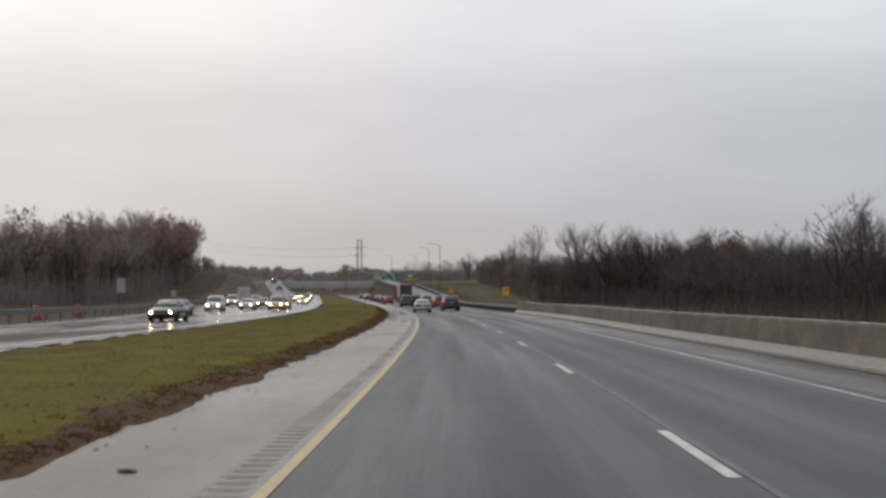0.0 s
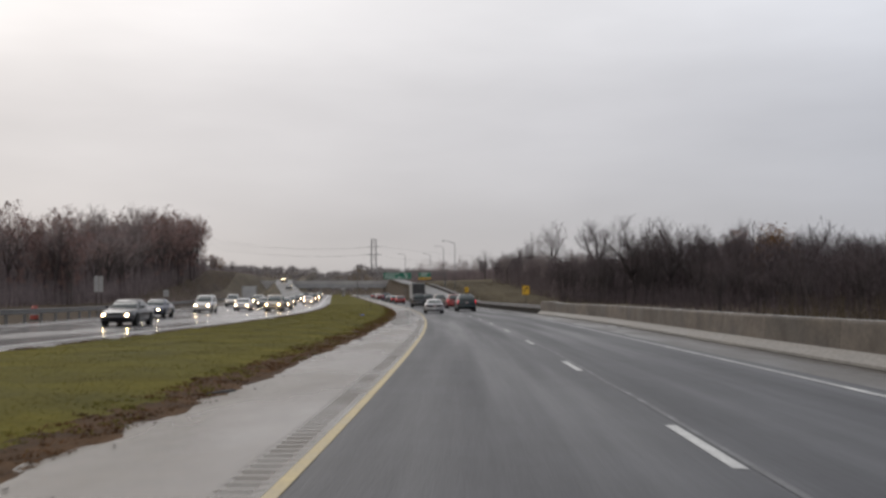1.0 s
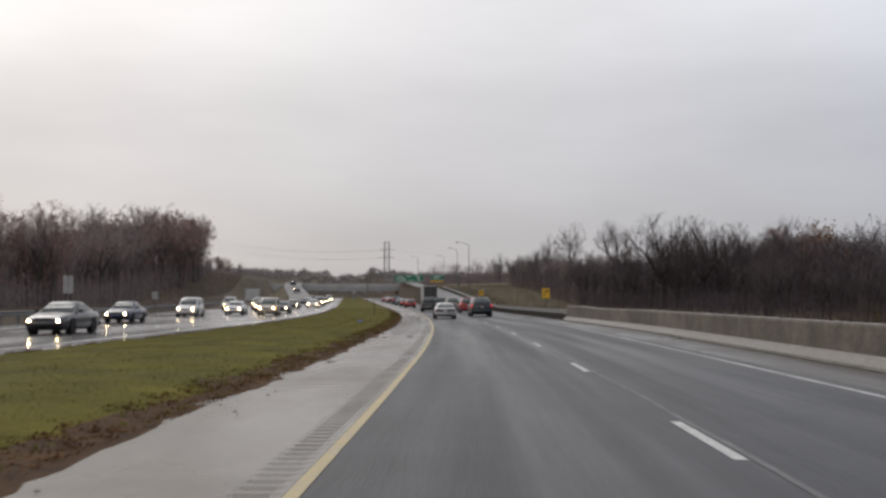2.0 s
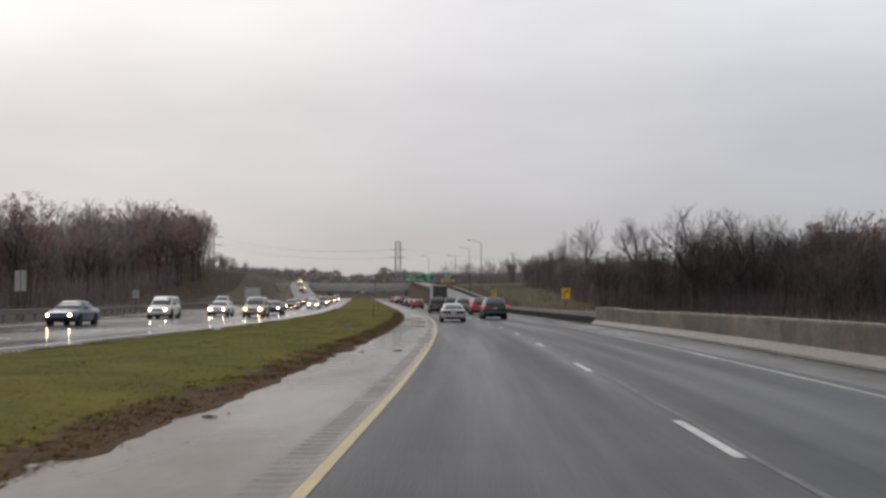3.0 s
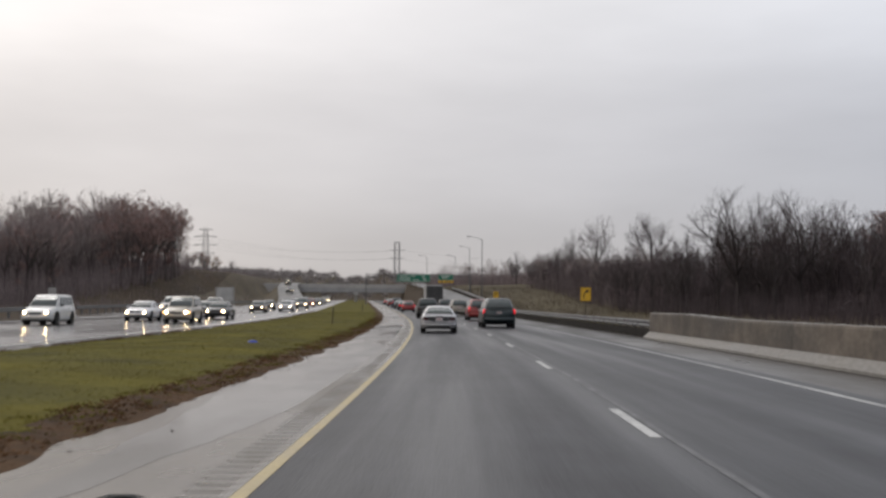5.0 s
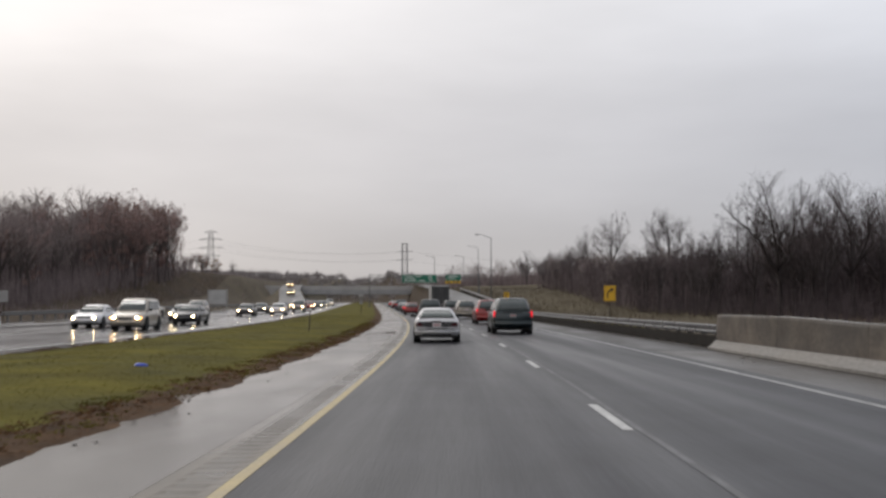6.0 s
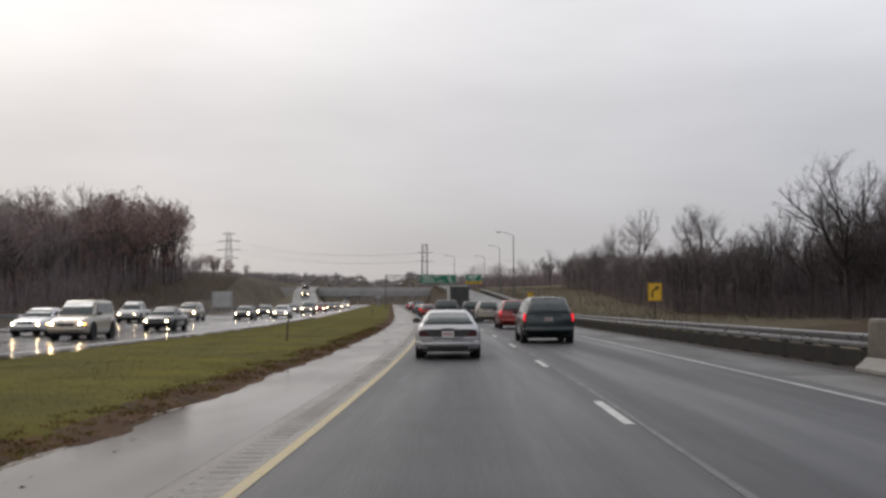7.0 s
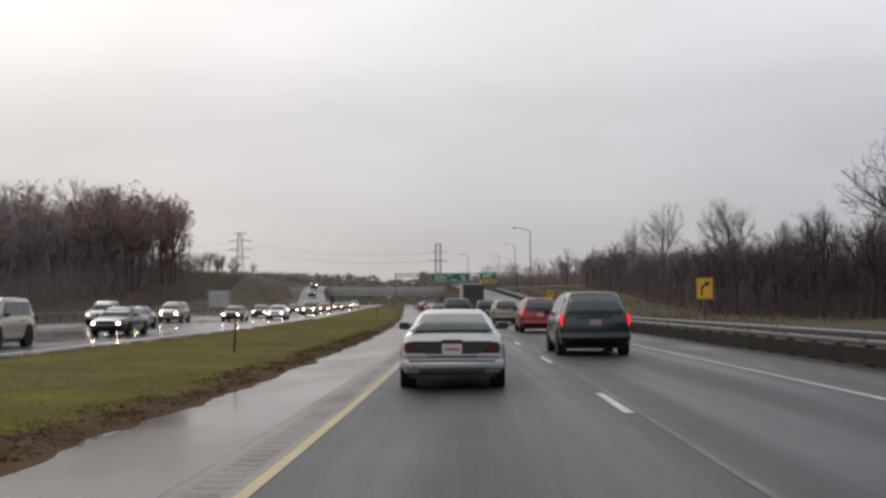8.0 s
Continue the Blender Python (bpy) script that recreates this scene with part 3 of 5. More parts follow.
while s > -50:
    V, F = sweep(bar_profile, max(s - 6.08, -60), s, bar_off, bar_lift, 2.0)
    child("barrier_section", mesh_of("barrier_section", V, F, M_BARRIER), barrier)
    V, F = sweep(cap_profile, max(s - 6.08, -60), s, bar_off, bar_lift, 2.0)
    child("coping", mesh_of("coping", V, F, M_LIT_EDGE), barrier, "rain-wet parapet top, painted paler as a sky-lit edge")
    V, F = sweep(toe_profile, max(s - 6.09, -60), s, bar_off, 0, 2.0)
    child("toe", mesh_of("toe", V, F, M_TOE), barrier, "pale splashed toe")
    s -= 6.1

# ---- guard rails ----
W_BEAM = [(0.0, 0.50), (-0.045, 0.53), (-0.045, 0.60), (0.0, 0.645), (0.0, 0.675), (-0.045, 0.72), (-0.045, 0.79), (0.0, 0.82),
          (0.012, 0.815), (-0.03, 0.785), (-0.03, 0.725), (0.012, 0.68), (0.012, 0.64), (-0.03, 0.595), (-0.03, 0.535), (0.012, 0.505)]


def guard_rail(s0, s1, off, label, flip=1, z=None, post_gap=1.905, timber=True, double=False):
    fo = off if callable(off) else (lambda q: off)
    fz = z or (lambda q: 0.0)
    root = thing("guard_rail", Matrix(), label, "guard rail", "guard rails", "structure")
    s = s0
    while s < s1 - 0.1:
        e = min(s + 7.62, s1)
        V, F = sweep([(a * flip, b) for a, b in W_BEAM], s, e, off, fz, 2.0)
        child("rail", mesh_of("rail", V, F, M_GALV if timber else M_DULL), root, "galvanised W-beam")
        if double:
            # Rub rail made tall and near black to stand for shade below the beam.
            V, F = sweep([(a * flip, b) for a, b in ((0.0, 0.08), (-0.03, 0.10), (-0.03, 0.445), (0.0, 0.46), (0.05, 0.46), (0.05, 0.08))], s, e, off, fz, 2.0)
            child("lower_rail", mesh_of("lower_rail", V, F, M_RUB), root, "lower rub rail, deepened and darkened as shade below the beam")
        s = e
    pm = box(0.16, 0.2, 1.2, 0, 0, 0.2, 0.012)
    me = bpy.data.meshes.new("post")
    pm.to_mesh(me)
    pm.free()
    me.materials.append(M_POST if timber else M_DULL)
    s = s0 + 0.2
    while s < s1:
        child("post", me, root, "", Matrix.Translation(at(s, fo(s) + 0.16 * flip, fz(s))) @ pose(0, 0, 0, 0, 0, turn(s)))
        s += post_gap
    return root


def rail_right_off(s):
    return 10.3 + 5.4 * step(120, 330, s)


def rail_right_z(s):
    return ground_z(s, rail_right_off(s)) + 0.05 if s > 165 else -0.05


guard_rail(BAR_END - 1.2, 300, rail_right_off, "galvanised guard rail on dark posts beside the wet shoulder", 1, rail_right_z, double=True)
guard_rail(20, 300, lambda s: outer_left(s) - 0.6, "dull steel guard rail along the far carriageway", -1, lambda s: 0.0, 3.81, timber=False)

# ---- overpass ----
BS = 412.0
bridge = thing("overpass", Matrix(), "long low concrete highway overpass on grey girders", "bridge", kind="structure")


def cross_beam(name, o0, o1, s0, s1, z0, z1, material, label=""):
    V = []
    for o in (o0, o1):
        for s_ in (s0, s1):
            for z in (z0, z1):
                q = at(BS, o, 0)
                V.append(Vector((q.x, q.y, 0)) + Vector((-math.sin(TH[400]), math.cos(TH[400]), 0)) * (s_ - BS) + Vector((0, 0, z)))
    F = [(0, 1, 3, 2), (4, 6, 7, 5), (0, 4, 5, 1), (2, 3, 7, 6), (0, 2, 6, 4), (1, 5, 7, 3)]
    return child(name, mesh_of(name, V, F, material), bridge, label)


BZ = 5.7
cross_beam("deck", -75, 15, BS, BS + 12, BZ + 1.2, BZ + 1.55, M_BRIDGE)
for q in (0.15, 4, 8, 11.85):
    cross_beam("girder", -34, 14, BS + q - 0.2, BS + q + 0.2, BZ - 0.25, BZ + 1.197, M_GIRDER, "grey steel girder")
for q in (0.1, 11.9):
    cross_beam("parapet", -75, 15, BS + q - 0.15, BS + q + 0.15, BZ + 1.553, BZ + 2.4, M_BRIDGE, "pale concrete parapet")
for o in (-6.5,):
    cross_beam("pier_cap", o - 0.7, o + 0.7, BS - 0.3, BS + 12.3, BZ - 1.15, BZ - 0.253, M_BRIDGE)
    for q in (1.2, 6, 10.8):
        c = at(BS, o)
        d = Vector((-math.sin(TH[400]), math.cos(TH[400]), 0)) * q
        part("pier", rod(Vector((c.x, c.y, 0)) + d, Vector((c.x, c.y, BZ - 1.15)) + d, 0.5, n=14), M_BRIDGE, bridge)
for o0, o1 in ((-74, -33), (13.5, 20)):
    cross_beam("abutment", o0, o1, BS - 0.5, BS + 12.5, -1, BZ + 1.19, M_BRIDGE)

# ---- overhead sign gantry ----
gantry = thing("sign_gantry", Matrix(), "steel truss gantry carrying two green highway signs", "sign gantry")
GZ = 8.35


def gp(x, z, dy=0.0):
    return Vector((x, 303.6 + dy, z))


for dy in (-0.5, 0.5):
    for z in (GZ - 0.55, GZ):
        part("truss_chord", rod(gp(-27.5, z, dy * 0.6), gp(-4, z, dy * 0.6), 0.06, n=6), M_DULL, gantry)
for i in range(21):
    x = -27.5 + i * 1.175
    for dy in (-0.3, 0.3):
        part("truss_web", rod(gp(x, GZ - 0.55 if i % 2 else GZ, dy), gp(x + (1.175 if i < 20 else 0), GZ if i % 2 else GZ - 0.55, dy), 0.03, n=5), M_DULL, gantry)
part("gantry_post", rod(gp(-4, 1.6), gp(-4, GZ + 0.2), 0.2, 0.16, n=12), M_DULL, gantry)
part("gantry_post", rod(gp(-27.6, 0.9), gp(-27.6, GZ + 0.2), 0.12, 0.1, n=12), M_DULL, gantry)


def big_sign(x, z, w, h, label, yellow=0.0, bars=()):
    root = thing("highway_sign", pose(x, 302.95, z), label, "road sign", "gantry signs")
    part("panel", box(w, 0.05, h, 0, 0, 0, 0.02), M_SIGN_GREEN, root)
    for dx in (-1, 1):
        part("border", box(0.03, 0.012, h - 0.12, dx * (w / 2 - 0.09), -0.032, 0), M_SIGN_WHITE, root)
        part("border", box(w - 0.26, 0.012, 0.03, 0, -0.032, dx * (h / 2 - 0.09)), M_SIGN_WHITE, root)
    for bx, bz, bw, bh in bars:
        part("text_bar", box(bw, 0.012, bh * 0.62, bx, -0.033, bz), M_SIGN_WHITE, root)
    if yellow:
        part("exit_panel", box(w, 0.05, yellow, 0, 0, -h / 2 - yellow / 2 - 0.01, 0.015), M_SIGN_YELLOW, root, "yellow exit panel")
        for bx in (-0.9, 0.15, 0.95):
            part("text_bar", box(0.55, 0.012, yellow * 0.42, bx, -0.033, -h / 2 - yellow / 2 - 0.01), M_SIGN_BLACK, root)
    for dx in (-w * 0.3, w * 0.3):
        part("hanger", box(0.1, 0.2, h + 0.5, dx, 0.135, 0), M_GALV, root)
    return root


big_sign(-16.8, 7.55, 7.5, 1.75, "wide green overhead highway sign with white lines of lettering", 0,
         [(-2.2, 0.45, 1.9, 0.2), (-0.2, 0.45, 1.3, 0.2), (2.3, 0.45, 0.9, 0.22), (-2.0, 0.0, 2.4, 0.2), (2.4, -0.02, 0.8, 0.22), (-1.9, -0.45, 2.6, 0.2), (0.6, -0.45, 1.4, 0.2), (2.6, -0.45, 0.7, 0.22)])
big_sign(-9.5, 7.75, 3.3, 1.35, "green overhead exit sign with a yellow panel below", 0.55, [(0, 0.3, 2.0, 0.2), (-0.3, -0.1, 1.6, 0.2)])

# ---- street lamps ----


def street_lamp(x, y, z0, h, arm, label):
    root = thing("street_lamp", pose(x, y, z0), label, "street lamp", "street lamps")
    part("base", rod((0, 0, -0.3), (0, 0, 0.5), 0.28, 0.22, 10), M_BRIDGE, root)
    part("pole", rod((0, 0, 0.4), (0, 0, h - 0.6), 0.13, 0.08, 10), M_GALV, root)
    for i in range(4):
        a, b = i / 4, (i + 1) / 4
        part("arm", rod((-arm * a, 0, h - 0.6 + 0.75 * math.sin(a * 1.57)), (-arm * b, 0, h - 0.6 + 0.75 * math.sin(b * 1.57)), 0.06 - 0.005 * i, 0.055 - 0.005 * i, 7), M_GALV, root)
    part("lamp_head", box(0.85, 0.32, 0.16, -arm - 0.3, 0, h + 0.14, 0.05), M_GALV, root, "grey cobra-head luminaire")
    part("lens", box(0.5, 0.24, 0.05, -arm - 0.35, 0, h + 0.045, 0.01), M_SIGN_BACK, root)
    return root


street_lamp(-1.3, 293, 3.0, 13.2, 2.6, "tall galvanised street lamp on the grassy bank")
street_lamp(-6.4, 430, 6.6, 15.0, 2.8, "galvanised street lamp with a curved arm on the bank")
street_lamp(-12.5, 470, 8.0, 12.4, 2.6, "galvanised street lamp with a curved arm by the ramp")
street_lamp(-22.4, 455, 8.4, 11.2, 2.4, "slender galvanised street lamp beyond the overhead signs")

# ---- power pylons and lines ----


def lattice(root, x, y, z0, h, w0, w1, n, bar=0.15):
    """Four tapering legs with zigzag bracing."""
    def c(i, k):
        u = k / n
        w = (w0 + (w1 - w0) * u) / 2
        return Vector((x + w * (1 if i in (0, 3) else -1), y + w * (1 if i < 2 else -1), z0 + h * u))
    for i in range(4):
        part("leg", rod(c(i, 0), c(i, n), bar, bar * 0.7, 5), M_STEEL, root)
    bm = bmesh.new()
    for k in range(n):
        for i in range(4):
            j = (i + 1) % 4
            rod(c(i, k), c(j, k + 1), 0.05, n=4, bm=bm)
            rod(c(j, k), c(i, k + 1), 0.05, n=4, bm=bm)
            rod(c(i, k + 1), c(j, k + 1), 0.05, n=4, bm=bm)
    part("bracing", bm, M_STEEL, root)


pylon_a = thing("power_pylon", Matrix(), "lattice steel power pylon with four cross arms on the wooded ridge", "pylon", "power pylons")
lattice(pylon_a, -210.7, 858, 5, 52, 7.5, 2.6, 13)
for z, w in ((39, 15), (45, 18), (51.3, 17.5), (56.6, 10)):
    for dy in (-0.5, 0.5):
        part("cross_arm", rod((-210.7 - w / 2, 858 + dy * 0.2, z), (-210.7 + w / 2, 858 + dy * 0.2, z), 0.16, n=5), M_STEEL, pylon_a)
    part("cross_arm", rod((-210.7 - w / 2, 858, z), (-210.7, 858, z + 1.6), 0.12, n=5), M_STEEL, pylon_a)
    part("cross_arm", rod((-210.7 + w / 2, 858, z), (-210.7, 858, z + 1.6), 0.12, n=5), M_STEEL, pylon_a)
pylon_b = thing("power_pylon", Matrix(), "narrow twin-mast lattice pylon behind the overhead signs", "pylon", "power pylons")
lattice(pylon_b, -67.5, 857, 5, 43, 4.4, 3.6, 11, 0.3)
for z in (27, 36, 42, 47.6):
    part("cross_arm", rod((-67.5 - (6 if z in (36, 42) else 2.2), 857, z), (-67.5 + (6 if z in (36, 42) else 2.2), 857, z), 0.16, n=5), M_STEEL, pylon_b)
for ax, ay, az, bx, by, bz, sag in ((-218, 858, 45, -73, 857, 36, 5), (-219, 858, 50, -73, 857, 42, 5), (-203, 858, 45, -62, 857, 36, 5), (-202, 858, 50, -62, 857, 42, 5),
                                    (-73, 857, 36, 180, 870, 34, 8), (-62, 857, 42, 180, 870, 40, 8), (-219, 858, 50, -460, 862, 52, 8), (-218, 858, 45, -460, 862, 46, 8)):
    cu = bpy.data.curves.new("power_line", "CURVE")
    cu.dimensions, cu.bevel_depth, cu.bevel_resolution = "3D", 0.035, 0
    sp = cu.splines.new("POLY")
    sp.points.add(16)
    for i in range(17):
        u = i / 16
        sp.points[i].co = (ax + (bx - ax) * u, ay + (by - ay) * u, az + (bz - az) * u - 4 * sag * u * (1 - u), 1)
    cu.materials.append(M_STEEL)
    tagged(new("power_line", cu), "thin sagging power line between the pylons", "power line", "power lines")


# ---- road signs ----
def sign_post(root, h, r=0.035, x=0.0):
    part("post", rod((x, 0.05, -0.4), (x, 0.05, h), r, n=6), M_POST, root)


def curve_sign(x, y, zc, k, label):
    """Yellow warning plate with a black arrow that bends to the right."""
    root = thing("warning_sign", pose(x, y, zc, 0, 0, 4), label, "road sign", "warning signs")
    w, h = 0.95 * k, 1.22 * k
    part("panel", box(w, 0.012, h, 0, 0, 0, 0.004), M_SIGN_YELLOW, root)
    for dx in (-1, 1):
        part("border", box(0.025, 0.006, h - 0.08, dx * (w / 2 - 0.045), -0.010, 0), M_SIGN_BLACK, root)
        part("border", box(w - 0.12, 0.006, 0.025, 0, -0.010, dx * (h / 2 - 0.045)), M_SIGN_BLACK, root)
    V, F = [], []
    path = [(-0.17, -0.40), (-0.17, -0.12), (-0.15, 0.02), (-0.09, 0.12), (0.0, 0.19), (0.08, 0.24)]
    for i, (px, pz) in enumerate(path):
        qx, qz = path[min(i + 1, 5)]
        ox, oz = path[max(i - 1, 0)]
        d = Vector((qx - ox, qz - oz)).normalized() * 0.055
        V += [((px - d.y) * k, -0.012, (pz + d.x) * k), ((px + d.y) * k, -0.012, (pz - d.x) * k)]
    F = [(2 * i, 2 * i + 1, 2 * i + 3, 2 * i + 2) for i in range(5)]
    n = len(V)
    V += [(0.0 * k, -0.012, 0.38 * k), (0.32 * k, -0.012, 0.37 * k), (0.16 * k, -0.012, 0.08 * k)]
    F.append((n, n + 1, n + 2))
    V += [Vector(v) + Vector((0, 0.005, 0)) for v in V]
    F += [tuple(i + n + 3 for i in reversed(f)) for f in F]
    child("arrow", mesh_of("arrow", V, F, M_SIGN_BLACK), root, "black bending arrow")
    part("post", rod((0, 0.05, -zc - 1.0), (0, 0.05, h / 2 - 0.1), 0.05, n=6), M_POST, root)
    return root


curve_sign(8.7, 154.6, 2.45, 1.0, "yellow curve sign with a black arrow behind the rail")
curve_sign(1.45, 246.5, 3.3, 0.95, "yellow warning sign with a black arrow on the bank")

lsign = thing("road_sign", pose(-33.6, 112.7, 0.15, 0, 0, 0), "pair of narrow white sign panels on posts by the woods", "road sign")
for dx in (-0.23, 0.23):
    part("panel", box(0.40, 0.02, 1.5, dx, 0, 2.7, 0.006), M_SIGN_BACK, lsign)
    part("post", rod((dx, 0.06, -0.4), (dx, 0.06, 3.3), 0.045, n=6), M_POST, lsign)
ls2 = thing("road_sign", pose(-37.9, 151.7, 0.3), "small white marker sign on a thin post", "road sign")
part("panel", box(0.75, 0.02, 0.9, 0, 0, 1.9, 0.006), M_SIGN_BACK, ls2)
part("post", rod((0, 0.05, -0.4), (0, 0.05, 2.2), 0.04, n=6), M_POST, ls2)
board = thing("sign_board", pose(-44.7, 241.7, 1.0, 0, 0, 6), "large pale sign board on two posts below the bank", "sign board")
part("panel", box(2.7, 0.06, 2.3, 0, 0, 2.0, 0.01), M_BOARD, board)
part("frame", box(2.9, 0.04, 0.09, 0, 0.05, 3.1), M_SIGN_BACK, board)
for dx in (-1.5, 1.5):
    part("post", box(0.16, 0.16, 4.3, dx, 0.06, 1.1, 0.01), M_SIGN_BACK, board)


# ---- small roadside things ----
def barrel(s, off):
    root = thing("traffic_barrel", Matrix.Translation(at(s, off, 0.02)), "orange plastic traffic barrel beside the far rail", "traffic barrel", "traffic barrels")
    bm = bmesh.new()
    for z0, z1, r0, r1 in ((0, 0.3, 0.29, 0.27), (0.3, 0.6, 0.27, 0.25), (0.6, 0.92, 0.25, 0.22), (0.92, 0.98, 0.22, 0.12)):
        rod((0, 0, z0), (0, 0, z1), r0, r1, 14, bm)
    part("drum", bm, M_ORANGE, root)
    part("base_ring", rod((0, 0, -0.02), (0, 0, 0.07), 0.36, 0.34, 14), M_BLACK, root)
    for z in (0.35, 0.66):
        part("white_band", rod((0, 0, z), (0, 0, z + 0.10), 0.285 - z * 0.045, 0.28 - z * 0.05, 14), M_SIGN_BACK, root)


for s, o in ((66, -25.2), (75, -25.4), (86, -25.8)):
    barrel(s, o - 0.6)


def stake(s, off, h, w=0.05):
    root = thing("marker_stake", Matrix.Translation(at(s, off, median_z(s, off))) @ pose(0, 0, 0, 2, 3, 0), "thin dark marker stake standing in the grass median", "stake", "median stakes")
    part("shaft", box(w, w, h + 0.3, 0, 0, h / 2 - 0.15, 0.006), M_POST, root)
    part("cap", box(w * 1.5, w * 1.5, 0.06, 0, 0, h, 0.006), M_BLACK, root)


for s, o, h, w in ((122, -4.7, 1.0, 0.05), (198, -4.6, 0.9, 0.07)):
    stake(s, o, h, w)


def scrap(x, y, w, d, h, material, label, seed, name="debris", spin=None):
    r = random.Random(seed)
    bm = bmesh.new()
    bmesh.ops.create_icosphere(bm, subdivisions=2, radius=1)
    for v in bm.verts:
        k = 1 + 0.45 * noise.noise(v.co * 1.7 + Vector((seed, 0, 0)))
        v.co = Vector((v.co.x * w * k, v.co.y * d * k, max(v.co.z, -0.2) * h * k))
    ob = part(name, bm, material, None, label, pose(x, y, 0.008 + h * 0.1, 0, 0, r.uniform(-25, 25) if spin is None else spin))
    tagged(ob, label, "litter", "road debris")


scrap(-2.57, 8.9, 0.095, 0.06, 0.018, M_BLACK, "torn black rubber scrap lying on the shoulder", 1)
scrap(-2.40, 65.85, 0.15, 0.055, 0.03, M_BLACK, "long shred of black tyre lying on the shoulder", 2)
scrap(-3.36, 27.9, 0.05, 0.42, 0.03, M_BLACK, "long black rubber strip lying on the mud edge", 3, spin=-19)
scrap(-3.16, 48.2, 0.09, 0.04, 0.018, M_BLACK, "small dark rubber scrap on the pale shoulder", 4)
scrap(-3.31, 65.05, 0.075, 0.05, 0.022, M_BLACK, "small dark rubber scrap on the pale shoulder", 5)
rb = random.Random(77)
for k in range(80):
    q = at(rb.uniform(8, 105), -2.25 + abs(rb.gauss(0, 0.32)))
    scrap(q.x, q.y, rb.uniform(0.010, 0.026), rb.uniform(0.008, 0.02), 0.010, M_STRIP_CLODS, "small dark clod of mud on the pale shoulder", 100 + k, "mud_clod")
bl = at(91, -7.0)
scrap(-7.03, 91.3, 0.14, 0.07, 0.055, M_BLUE, "bright blue plastic scrap lying in the grass", 9, "litter")
bpy.data.objects["litter"].location.z = bl.z + 0.19


# ---- bare autumn trees ----
def tube(V, F, p0, p1, r0, r1, n):
    d = p1 - p0
    if d.length < 1e-6:
        return
    d.normalize()
    u = d.orthogonal().normalized()
    w = d.cross(u)
    k = len(V)
    if r1 < 0.004:
        for i in range(n):
            a = 6.2832 * i / n
            V.append(p0 + (u * math.cos(a) + w * math.sin(a)) * r0)
        V.append(p1.copy())
        for i in range(n):
            F.append((k + i, k + (i + 1) % n, k + n))
        return
    for p, r in ((p0, r0), (p1, r1)):
        for i in range(n):
            a = 6.2832 * i / n
            V.append(p + (u * math.cos(a) + w * math.sin(a)) * r)
    for i in range(n):
        j = (i + 1) % n
        F.append((k + i, k + j, k + n + j, k + n + i))


